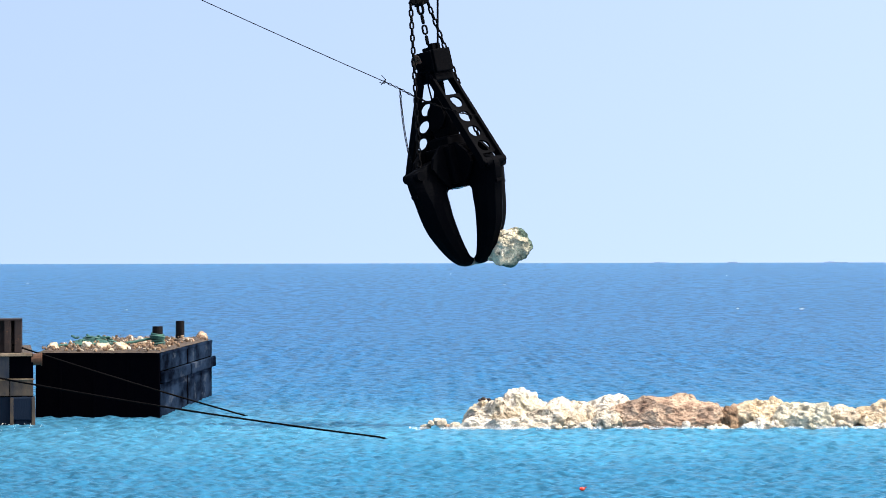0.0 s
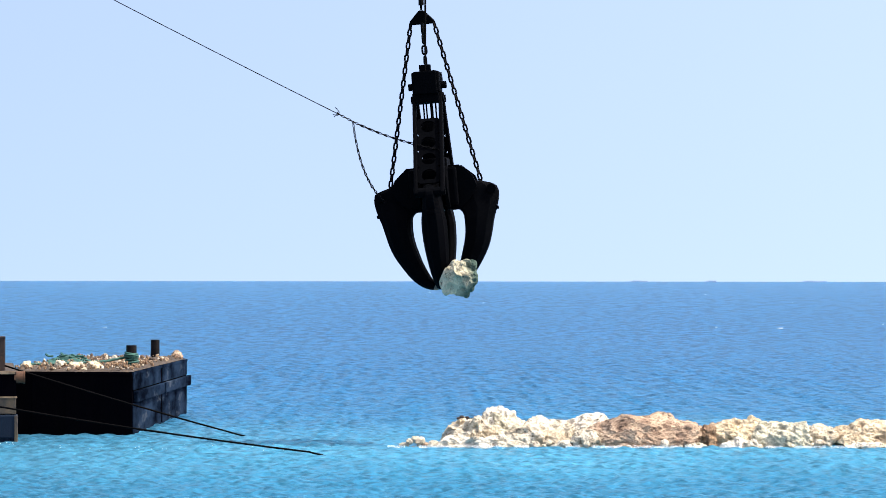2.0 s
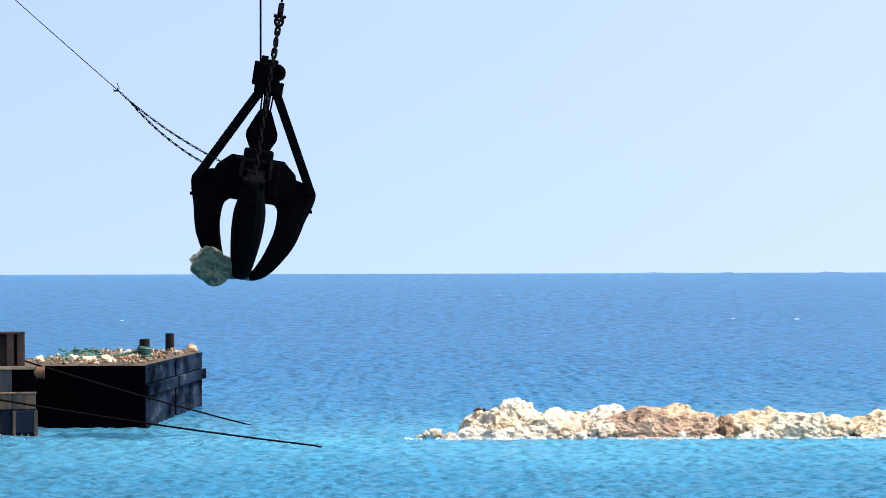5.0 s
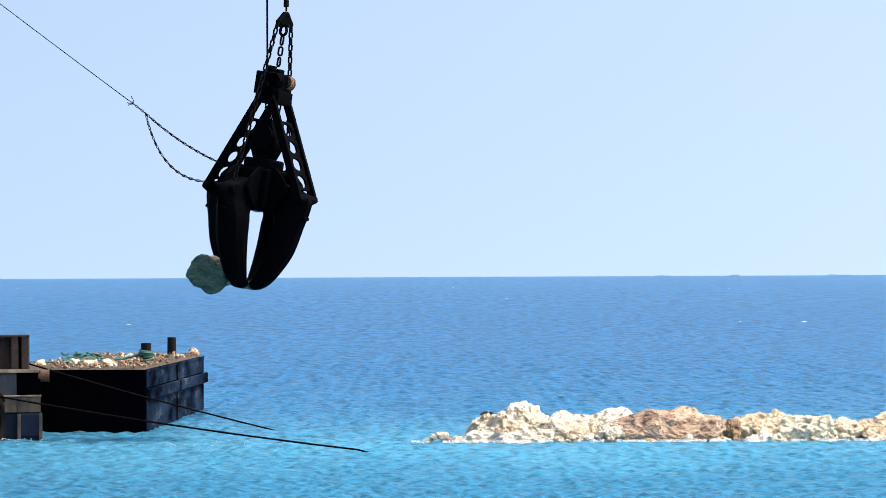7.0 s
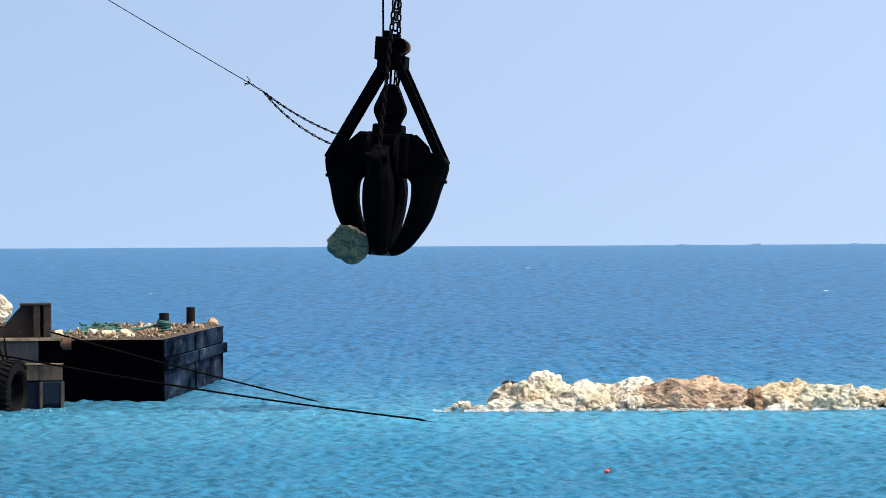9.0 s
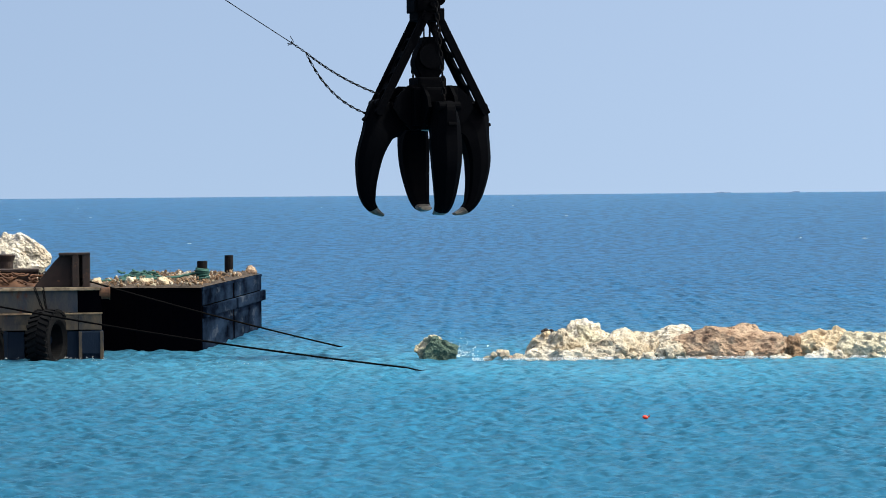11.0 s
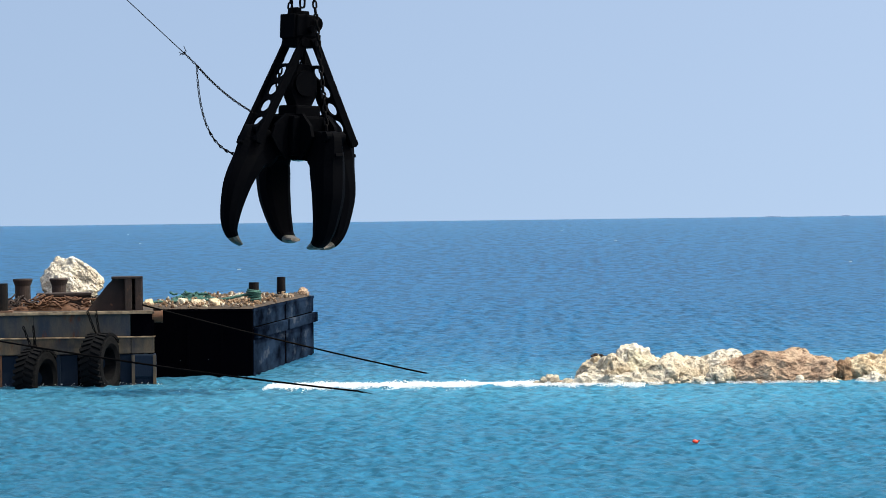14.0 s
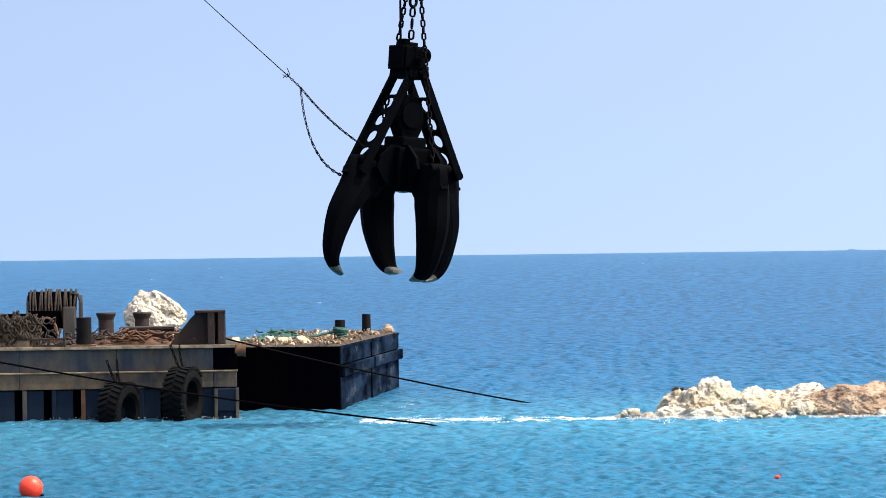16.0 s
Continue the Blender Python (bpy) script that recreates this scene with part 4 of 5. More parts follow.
def build_work_barge():
    b = root("work_barge", pose(-8.7, 67.3, 0), "weathered grey and blue steel work barge with fenders", "barge")
    deck, length, width = 1.42, 16.0, 7.0
    bm = bmesh.new()
    box(bm, -length, -0.62, 0.16, width, -0.9, deck - 0.02, 0.02)
    part("hull", bm, HULL_BLACK, b)
    bm = bmesh.new()
    box(bm, -length, -0.02, 0.0, width, deck - 0.018, deck + 0.03, 0.008)
    part("deck_plate", bm, DECK_DIRT, b, "rusty dirty deck plating")
    # upper side: strake plates in lengths, a ledge, a second band
    x = -0.02
    k = 0
    while x > -length + 0.1:
        w = 0.5 if k == 0 else 2.05
        bm = bmesh.new()
        box(bm, x - w + 0.012, x, 0.03, 0.15, 0.93, deck - 0.022, 0.01)
        part("strake_plate", bm, HULL_BLACK if k == 0 else HULL_GREY, b, "" if k == 0 else "weathered grey plate with rust streaks")
        bm = bmesh.new()
        box(bm, x - w + 0.012, x, -0.02, 0.15, 0.56, 0.90, 0.014)
        part("rubbing_plate", bm, HULL_SCRAPED, b, "scraped grey band with rust runs")
        x -= w
        k += 1
    bm = bmesh.new()
    box(bm, -length, -0.0, -0.05, 0.15, 0.895, 0.925, 0.006)
    part("ledge", bm, SUNLIT_TAN, b, "rusty ledge in a painted sunlit tan")
    bm = bmesh.new()
    box(bm, -length, -0.05, -0.035, 0.0, deck - 0.02, deck + 0.045, 0.008)
    part("deck_rim", bm, SUNLIT_TAN, b, "rusty rim bar of the deck in painted sunlit tan")
    # vertical ribs below, with shallow recessed bays
    for k in range(26):
        xx = -0.20 - k * 0.615
        bm = bmesh.new()
        box(bm, xx - 0.045, xx + 0.045, -0.012, 0.16, -0.8, 0.555, 0.008)
        part("frame", bm, RUST_ORANGE if k in (5, 12) else HULL_GREY if k % 3 == 1 else HULL_BLUE, b, "scraped vertical frame")
        # plate stops short: the bare black strip imitates the shadow cast by the rib
        bm = bmesh.new()
        box(bm, xx - 0.568, xx - 0.215, 0.032, 0.158, -0.8, 0.54, 0.004)
        part("bay_plate", bm, HULL_BLUE, b, "faded blue bay plate")
    bm = bmesh.new()
    box(bm, -0.64, -0.02, 0.17, 1.2, -0.9, deck - 0.02, 0.01)
    part("end_plate", bm, HULL_BLACK, b)
    # end post at the outer corner
    bm = bmesh.new()
    box(bm, -0.5, 0.02, -0.06, 0.5, 0.05, 0.54, 0.03)
    box(bm, -0.42, 0.0, 0.0, 0.6, -0.9, 0.1, 0.03)
    part("corner_post", bm, HULL_BLUE, b, "faded blue corner post")
    for x in (-0.47, -0.02):
        bm = bmesh.new()
        box(bm, x - 0.035, x + 0.035, -0.075, -0.02, -0.8, 0.53, 0.008)
        part("corner_angle", bm, HULL_SCRAPED, b, "corner bar scraped to tan rust")
    # roller fairlead
    bm = bmesh.new()
    rod(bm, (-0.06, 0.14, 1.33), (0.15, 0.14, 1.33), 0.125, seg=24)
    part("fairlead_roller", bm, RUST_ORANGE, b, "rusty orange fairlead roller")
    bm = bmesh.new()
    rod(bm, (0.14, 0.14, 1.33), (0.17, 0.14, 1.33), 0.14, seg=24)
    part("roller_flange", bm, RUST_ORANGE, b)
    # gusseted towing post
    bm = bmesh.new()
    prism(bm, ((-1.45, deck + 0.02), (-0.55, deck + 0.02), (-0.55, 2.14), (-0.88, 2.12), (-1.0, 2.0)), 0.95, 1.05)
    part("gusset", bm, RUST_DARK, b, "dark rusty triangular gusset plate")
    bm = bmesh.new()
    box(bm, -0.9, -0.24, 0.98, 1.25, deck + 0.02, 2.14, 0.015)
    part("web_plate", bm, RUST_DARK, b, "brown rusted web plate")
    for xx in (-0.58, -0.36):
        bm = bmesh.new()
        box(bm, xx - 0.05, xx + 0.1, 0.75, 1.3, deck + 0.02, 2.14 + 0.03 * (xx > -0.4), 0.015)
        part("towing_post", bm, RUST_DARK, b)
    bm = bmesh.new()
    box(bm, -0.91, -0.24, 0.74, 1.31, 2.13, 2.18, 0.01)
    part("top_plate", bm, RUST_DARK, b)
    return b


work = build_work_barge()


def build_tyre(label):
    t = root("tyre_fender", pose(0, 0, 0), label, "tyre", "tyre fenders")
    bm = bmesh.new()
    seg, R, r, w = 40, 0.62, 0.36, 0.235
    prof = ((R, -w * 0.8), (R + 0.015, 0), (R, w * 0.8), (R - 0.06, w), (R - 0.18, w * 1.04), (r, w * 0.8), (r, -w * 0.8), (R - 0.18, -w * 1.04), (R - 0.06, -w))
    rings = []
    for k in range(seg):
        a = 2 * math.pi * k / seg
        rings.append([bm.verts.new((q * math.cos(a), y, q * math.sin(a))) for q, y in prof])
    for k in range(seg):
        for j in range(len(prof)):
            bm.faces.new((rings[k - 1][j - 1], rings[k - 1][j], rings[k][j], rings[k][j - 1]))
    body = part("carcass", bm, RUBBER, t, smooth=False)
    bm = bmesh.new()
    for k in range(30):
        for s in (-1, 1):
            a = 2 * math.pi * (k + 0.25 * s) / 30
            m = Matrix.Rotation(-a, 4, "Y") @ Matrix.Translation((R + 0.008, s * 0.115, 0)) @ Matrix.Rotation(radians(22 * s), 4, "X")
            box(bm, -0.03, 0.03, -0.13, 0.13, -0.036, 0.036, 0.0, m)
    part("tread", bm, RUBBER, body)
    for x in (-0.14, 0.16):
        bm = bmesh.new()
        chain(bm, ((x * 0.4, 0.0, 0.5), (x * 0.8, 0.1, 0.75), (x * 1.5, 0.2, 1.12)), 0.11, 0.065, 0.012)
        part("hanging_chain", bm, CHAIN, t, "rusty hanging chain")
    return t


ride(build_tyre("big worn tractor tyre hung as fender on the barge side"), "work", pose(-1.18, -0.32, 0.36, 0, 0, 67))
ride(build_tyre("worn tractor tyre hung low against the barge side"), "work", pose(-2.55, -0.32, 0.06, 0, 0, 64))
ride(build_tyre("worn tractor tyre hung at the barge side"), "work", pose(-7.0, -0.3, 0.1, 0, 0, 55))

for x, y, h, r, mat, text in ((-2.6, 0.7, 0.62, 0.165, BOLLARD, "plain black steel bollard at the deck edge"),
                              (-2.13, 3.4, 0.64, 0.165, RUST_DARK, "dark rusty capped bollard on the work barge"),
                              (-2.95, 3.5, 0.64, 0.175, RUST_DARK, "rusty capped bollard with a bulged side"),
                              (-6.4, 0.6, 0.62, 0.17, BOLLARD, "black steel bollard at the deck edge")):
    ride(bollard("bollard", h, r, mat, text, mat is RUST_DARK), "work", pose(x - (0.0 if y > 1 else 0.75 if x > -4 else 0), y, 1.45))
big = solid("boulder", crag(1.50, 1.2, 1.27, 505, 0.36, 0.58), LIME_WHITE, pose(0, 0, 0), "large white limestone boulder standing on the deck", "boulder")
ride(big, "work", pose(-1.84, 5.2, 1.45 + 0.58, 0, 0, 4))
bm = bmesh.new()
box(bm, -0.55, 0.55, -0.4, 0.4, 0.0, 0.34, 0.03)
box(bm, -0.60, 0.60, -0.45, 0.45, 0.30, 0.36, 0.012)
ride(solid("hatch", bm, RUST_DARK, pose(0, 0, 0), "low dark rusty hatch box on the deck", "hatch"), "work", pose(-2.0, 2.6, 1.45))
fender = root("ball_fender", pose(0, 0, 0), "black rubber ball fender hung at the deck edge", "fender")
bm = bmesh.new()
bmesh.ops.create_uvsphere(bm, u_segments=20, v_segments=14, radius=0.18)
part("ball", bm, RUBBER, fender, smooth=True)
bm = bmesh.new()
tube(bm, ((0, 0, 0.16), (0, 0.05, 0.3), (0, 0.16, 0.42)), 0.014)
part("lanyard", bm, ROPE, fender)
ride(fender, "work", pose(-5.32, -0.24, 1.10))
rope_heap("coiled_rope", -5.0, 1.6, 1.2, 1.0, 0.66, 240, 0.016, NET, "work", 1.45, "tangled heap of tan net and rope on deck", 14)
rope_heap("coiled_rope", -2.3, 1.9, 1.5, 0.9, 0.24, 55, 0.02, RUST_ORANGE, "work", 1.45, "rusty brown rope heaped on the deck", 15)
rope_heap("coiled_rope", -3.2, 2.2, 1.2, 0.9, 0.28, 50, 0.018, RUST_DARK, "work", 1.45, "rusty chain and wire heaped on the deck", 16)
rope_heap("coiled_rope", -1.35, 2.6, 1.2, 0.9, 0.24, 50, 0.018, ROPE_TAN, "work", 1.45, "brown rope heaped beside the boulder", 17)


def build_winch():
    w = root("deck_winch", pose(0, 0, 0), "rusty deck winch with a drum of wire rope", "winch")
    bm = bmesh.new()
    rod(bm, (-0.55, 0, 0.72), (0.5, 0, 0.72), 0.42, seg=28)
    drum = part("drum", bm, HULL_BLACK, w, "black drum wound with tan rope")
    wrng = random.Random(3)
    for k in range(15):
        bm = bmesh.new()
        x, r = -0.5 + k * 0.07, 0.44 + wrng.uniform(-0.01, 0.035)
        lean_ = wrng.uniform(-0.05, 0.05)
        tube(bm, [(x + lean_ * math.sin(a), r * math.cos(a), 0.72 + r * math.sin(a)) for a in [2 * math.pi * j / 22 for j in range(23)]], 0.026, 6)
        part("rope_turn", bm, ROPE_TAN if k % 3 else RUST_DARK, drum)
    # loose bights of rope hanging down over the cheek
    for k in range(5):
        bm = bmesh.new()
        y, low = -0.35 + 0.09 * k, wrng.uniform(0.25, 0.5)
        tube(bm, ((0.40, y, 1.1), (0.56, y, 1.08), (0.64, y - 0.02, 0.85), (0.65, y, low), (0.66, y + 0.04, 0.05)), 0.02, 6)
        part("hanging_bight", bm, ROPE_TAN, drum)
    for x in (-0.62, 0.55):
        bm = bmesh.new()
        prism(bm, ((-0.62, 0.0), (0.62, 0.0), (0.40, 0.9), (0.2, 1.05), (-0.2, 1.05), (-0.40, 0.9)), x - 0.03, x + 0.03)
        bmesh.ops.transform(bm, matrix=Matrix.Rotation(radians(90), 4, "Z"), verts=bm.verts)
        part("side_frame", bm, RUST_DARK, w)
    bm = bmesh.new()
    box(bm, -0.58, 0.16, -0.62, -0.5, 0.05, 0.72, 0.02)
    part("front_guard", bm, HULL_BLACK, w)
    bm = bmesh.new()
    box(bm, 0.24, 0.52, -0.66, -0.46, 0.05, 0.80, 0.02)
    part("gear_case", bm, HULL_GREY, w, "grey scraped gear case")
    bm = bmesh.new()
    tube(bm, [(-0.12 + 0.25 * math.cos(a), -0.66, 0.10 + 0.46 * math.sin(a)) for a in [math.pi * j / 14 for j in range(15)]], 0.03, 7)
    part("bar_loop", bm, RUST, w)
    bm = bmesh.new()
    box(bm, -0.75, 0.7, -0.75, 0.75, 0, 0.06, 0.01)
    part("base_frame", bm, RUST, w)
    return w


ride(build_winch(), "work", pose(-4.2, 4.6, 1.45))
drum = root("oil_drum", pose(0, 0, 0), "faded red steel drum on the deck", "drum")
bm = bmesh.new()
rod(bm, (0, 0, 0), (0, 0, 0.85), 0.28, seg=24)
body = part("body", bm, RED_PAINT, drum)
for z in (0.02, 0.28, 0.56, 0.83):
    bm = bmesh.new()
    rod(bm, (0, 0, z - 0.015), (0, 0, z + 0.015), 0.295, seg=24)
    part("hoop", bm, RED_PAINT, body)
ride(drum, "work", pose(-5.62, 2.4, 1.45))
bm = bmesh.new()
box(bm, -0.35, 0.35, -0.12, -0.06, 0, 0.05, 0.005)
box(bm, -0.35, 0.35, -0.12, -0.06, 0.14, 0.19, 0.005)
for x in (-0.32, 0.0, 0.32):
    box(bm, x - 0.025, x + 0.025, -0.13, -0.05, 0.0, 0.19, 0.005)
ride(solid("cleat_frame", bm, ROPE_TAN, pose(0, 0, 0), "small tan steel frame on the deck edge", "frame"), "work", pose(-4.1, 0.6, 1.45))
bm = bmesh.new()
box(bm, -2.2, 0, 0, 0.12, 0, 0.62, 0.02)
ride(solid("bulwark_plate", bm, HULL_BLACK, pose(0, 0, 0), "dark steel bulwark plate behind the winch", "bulwark"), "work", pose(-4.4, 6.2, 1.45))

# ---- mooring lines running down into the water ----
lines = []
for text, length, sag in (("dark mooring rope from the towing post into the water", 11.0, 0.12), ("dark mooring rope sloping in front of the barges into the water", 18.0, 0.5)):
    bm = bmesh.new()
    tube(bm, [(length * u, 0, -sag * 4 * u * (1 - u)) for u in [k / 30 for k in range(31)]] if sag < 0.3 else [(-length * u, 0, 0.11 * length * u + 0.0043 * (length * u) ** 2) for u in [1 - k / 30 for k in range(31)]] + [(0.5, 0, -0.12), (0.9, 0, -0.5)], 0.019, 7)
    lines.append(solid("mooring_rope", bm, ROPE, pose(-9, 67, 1.5), text, "rope", True, "mooring ropes"))

# ---- floats ----
buoy = root("buoy", pose(-8.8, 44.5, 0), "round red-orange mooring buoy afloat", "buoy")
bm = bmesh.new()
bmesh.ops.create_uvsphere(bm, u_segments=32, v_segments=20, radius=0.175)
part("ball", bm, FLOAT_RED, buoy, smooth=True)
bm = bmesh.new()
rod(bm, (0.08, 0, -0.2), (0.14, 0, -0.1), 0.05, seg=10)
link(bm, pose(0.15, 0, -0.12, 0, 60, 0), 0.12, 0.07, 0.015)
part("eye", bm, RUBBER, buoy, "black rubber eye with rope")
small = root("float", pose(2.08, 46.5, 0), "small red fishing float on the water", "float")
bm = bmesh.new()
bmesh.ops.create_uvsphere(bm, u_segments=16, v_segments=10, radius=0.034, matrix=Matrix.Diagonal((1.35, 1, 0.85, 1)))
part("ball", bm, FLOAT_RED, small, smooth=True)
bm = bmesh.new()
rod(bm, (0.035, 0, 0.012), (0.065, 0, 0.03), 0.011, seg=8)
part("stub", bm, RED_PAINT, small)


# ---- splash: clumps of drops thrown up from the water, that fall back into it ----
def drops(name, count, spread, s0, s1, seed, mat, label, skew=0.0, fine=False):
    """Drops scattered about a middle: four-sided grains, or single facets where they are too fine to have a shape."""
    rng = np.random.RandomState(seed)
    c = rng.normal(0, 1, (count, 3)) * np.array(spread)
    c[:, 0] += skew * c[:, 2]
    s = s0 + (s1 - s0) * rng.rand(count) ** 2.5
    d = np.array([(1, 1, 1), (1, -1, -1), (-1, 1, -1), (-1, -1, 1)], float)
    q = rng.normal(0, 1, (count, 4))
    q /= np.linalg.norm(q, axis=1, keepdims=True)
    w, x, y, z = q.T
    R = np.stack([1 - 2 * (y * y + z * z), 2 * (x * y - w * z), 2 * (x * z + w * y), 2 * (x * y + w * z), 1 - 2 * (x * x + z * z), 2 * (y * z - w * x),
                  2 * (x * z - w * y), 2 * (y * z + w * x), 1 - 2 * (x * x + y * y)], -1).reshape(-1, 3, 3)
    d, corners = (d[:3], [(0, 1, 2)]) if fine else (d, [(0, 1, 2), (0, 2, 3), (0, 3, 1), (1, 3, 2)])
    v = (c[:, None] + np.einsum("nij,kj->nki", R, d) * s[:, None, None]).reshape(-1, 3)
    f = (np.arange(count)[:, None, None] * len(d) + np.array(corners)).reshape(-1, 3)
    me = bpy.data.meshes.new(name)
    me.vertices.add(len(v))
    me.vertices.foreach_set("co", v.ravel())
    me.loops.add(f.size)
    me.loops.foreach_set("vertex_index", f.ravel().astype(np.int32))
    me.polygons.add(len(f))
    me.polygons.foreach_set("loop_start", np.arange(0, f.size, 3, dtype=np.int32))
    me.update()
    me.validate()
    me.materials.append(mat)
    return tagged(new(name, me), label, "splash", kind="stuff")


SPLASH_AT = Vector((-1.25, 65.4, 0))
jets = []
jrng = random.Random(31)
for k in range(60):
    u = k / 59
    v = 2.2 + 7.2 * u ** 0.9                      # launch speed
    ob = drops("splash_clump", 1050, (0.14 + 0.11 * (1 - u), 0.2, 0.24), 0.003, 0.0145, 100 + k, DROPS, "white burst of splashing water drops", 0.1)
    jets.append((ob, v, jrng.gauss(0.03, 0.10 + 0.14 * (1 - u)), jrng.gauss(-0.05 - 0.42 * u, 0.16 + 0.28 * u), jrng.uniform(10.98, 11.2)))
for k in range(20):
    # the backwash against the rocks throws up a second, low row of splashes
    ob = drops("splash_clump", 900, (0.17, 0.2, 0.13), 0.004, 0.015, 200 + k, DROPS, "low burst of white splashing drops", 0.1)
    jets.append((ob, jrng.uniform(2.5, 3.9), jrng.uniform(-1.6, 1.7), jrng.gauss(0.0, 0.2), jrng.uniform(11.9, 12.9)))
clouds = []
for k, (n, sp, s0, s1) in enumerate(((240000, (1.2, 0.7, 1.4), 0.0014, 0.0036), (225000, (1.35, 0.8, 1.0), 0.0014, 0.0036), (15000, (0.8, 0.6, 0.75), 0.0026, 0.0085), (110000, (1.9, 0.5, 0.24), 0.0014, 0.0036))):
    clouds.append(drops("spray_cloud", n, sp, s0, s1, 300 + k, MIST, "fine drifting white sea spray", fine=k != 2))

# ---- all movement ----
def hang(x, y, z, lean, yaw):
    """A pose hanging at a point: turned about the upright by yaw, then leaning in the picture's plane."""
    return Matrix.Translation((x, y, z)) @ Matrix.Rotation(radians(lean), 4, "Y") @ Matrix.Rotation(radians(yaw), 4, "Z")


def between(rows, t):
    """Linear value of rows (t, a, b, ...) at t."""
    if t <= rows[0][0]:
        return rows[0][1:]
    for p, q in zip(rows, rows[1:]):
        if t <= q[0]:
            u = (t - p[0]) / (q[0] - p[0])
            return [a + (b - a) * u for a, b in zip(p[1:], q[1:])]
    return rows[-1][1:]


def along(a, b):
    """A pose at a whose x axis points to b."""
    d = (Vector(b) - Vector(a)).normalized()
    side = Vector((0, 0, 1)).cross(d).normalized()
    m = Matrix((d, side, d.cross(side))).transposed().to_4x4()
    return Matrix.Translation(a) @ m


def motions():
    # seconds, x, z, lean, yaw of the first arm, opening of the four tines
    G = (
        (0, 0.26, 5.31, -12.0, -48, 0, 0, 0, 0), (0.5, 0.65, 5.33, -12.0, -60, 0, 0, 0, 0), (1, 0.86, 5.34, -11.5, -79, 0, 0, 0, 0),
        (1.5, 0.71, 5.25, -8.4, -90, 0, 0, 0, 0), (2, 0.30, 5.21, -4.8, -97, 0, 0, 0, 0), (2.5, -0.28, 5.16, -4.0, -108, 0, 0, 0, 0),
        (3, -1.02, 5.13, -1.0, -120, 0, 0, 0, 0), (3.5, -1.80, 5.10, 0.8, -135, 0, 0, 0, 0), (4, -2.62, 5.16, 4.0, -147, 0, 0, 0, 0),
        (4.5, -3.30, 5.20, 6.1, -161, 0, 0, 0, 0), (5, -3.85, 5.25, 8.8, -177, 2, 0, 0, 0), (5.6, -4.27, 5.2, 9.5, -190, 0, 0, 0, 0),
        (6.3, -4.35, 5.15, 9.5, -202, 0, 0, 0, 0), (7, -3.88, 5.13, 8.6, -212, 0, 0, 0, 0), (7.5, -3.31, 5.13, 7.3, -211, 0, 0, 0, 0),
        (8, -2.70, 5.18, 6.4, -209, 0, 0, 0, 0), (8.5, -2.14, 5.22, 4.9, -201, 0, 0, 0, 0), (9, -1.65, 5.19, 3.8, -189, 0, 0, 0, 0),
        (9.5, -1.36, 5.18, 3.1, -179, 0, 0, 0, 0), (10, -1.15, 5.15, 2.0, -167, 2, 2, 2, 2), (10.2, -1.15, 5.15, 1.0, -165, 7, 6, 6, 6), (10.5, -1.22, 5.14, 0.2, -164, 17, 12, 13, 10),
        (11, -1.6, 5.1, 0.0, -157, 30, 16, 18, 5), (12, -2.77, 4.97, -1.0, -149, 31, 16, 19, 1), (12.5, -3.42, 4.94, -1.4, -145, 33, 16, 19, 1),
        (13, -4.06, 4.94, 2.0, -142, 37, 16, 19, 1), (13.5, -4.67, 4.91, 2.0, -140, 38, 17, 20, 2), (14, -5.12, 4.99, 2.4, -139, 39, 17, 20, 2),
        (14.5, -5.37, 4.99, 4.1, -138, 40, 17, 20, 2), (15, -5.41, 4.98, 4.3, -138, 40, 17, 20, 2), (15.5, -5.18, 5.00, 3.7, -138, 40, 17, 20, 2),
        (16, -4.61, 5.02, 4.0, -139, 40, 17, 20, 2),
    )
    # how far out over the water it hangs: it swings a little towards the shore at the end
    far = ((0, 65.0), (11, 65.0), (12, 64.6), (12.5, 64.0), (13, 63.2), (13.5, 62.6), (14, 62.3), (14.5, 62.0), (16, 62.1))
    poses = [(t, hang(x, between(far, t)[0], z, lean, yaw)) for t, x, z, lean, yaw, *o in G]
    walk(grab, poses)
    for k, (tine, turn) in enumerate(tines):
        walk(tine, [(r[0], turn @ Matrix.Translation(PIVOT) @ Matrix.Rotation(radians(-r[5 + k]), 4, "Y")) for r in G])
    for fall in falls:
        at = fall.matrix_basis.translation.copy()
        walk(fall, [(t, Matrix.Translation(at) @ Matrix.Rotation(radians(-yaw), 4, "Z") @ Matrix.Rotation(radians(-lean), 4, "Y")) for t, x, z, lean, yaw, *o in G])
    # the rock is carried until the tines open, then drops and sinks
    grip = Matrix.Rotation(radians(33), 4, "Z") @ Matrix.Translation((0.79, 0, -1.80))
    rows = [(t, m @ grip) for t, m in poses if t < 10.25]
    last = rows[-1][1]
    t0 = rows[-1][0]
    for dt in (0.15, 0.3, 0.45, 0.6, 0.75, 0.9):
        rows.append((t0 + dt, Matrix.Translation((0.25 * dt, 0, -4.9 * dt * dt)) @ last))
    rows += [(12, Matrix.Translation((0.25, 0, -7)) @ last), (16, Matrix.Translation((0.25, 0, -7.2)) @ last)]
    walk(held_rock, rows)

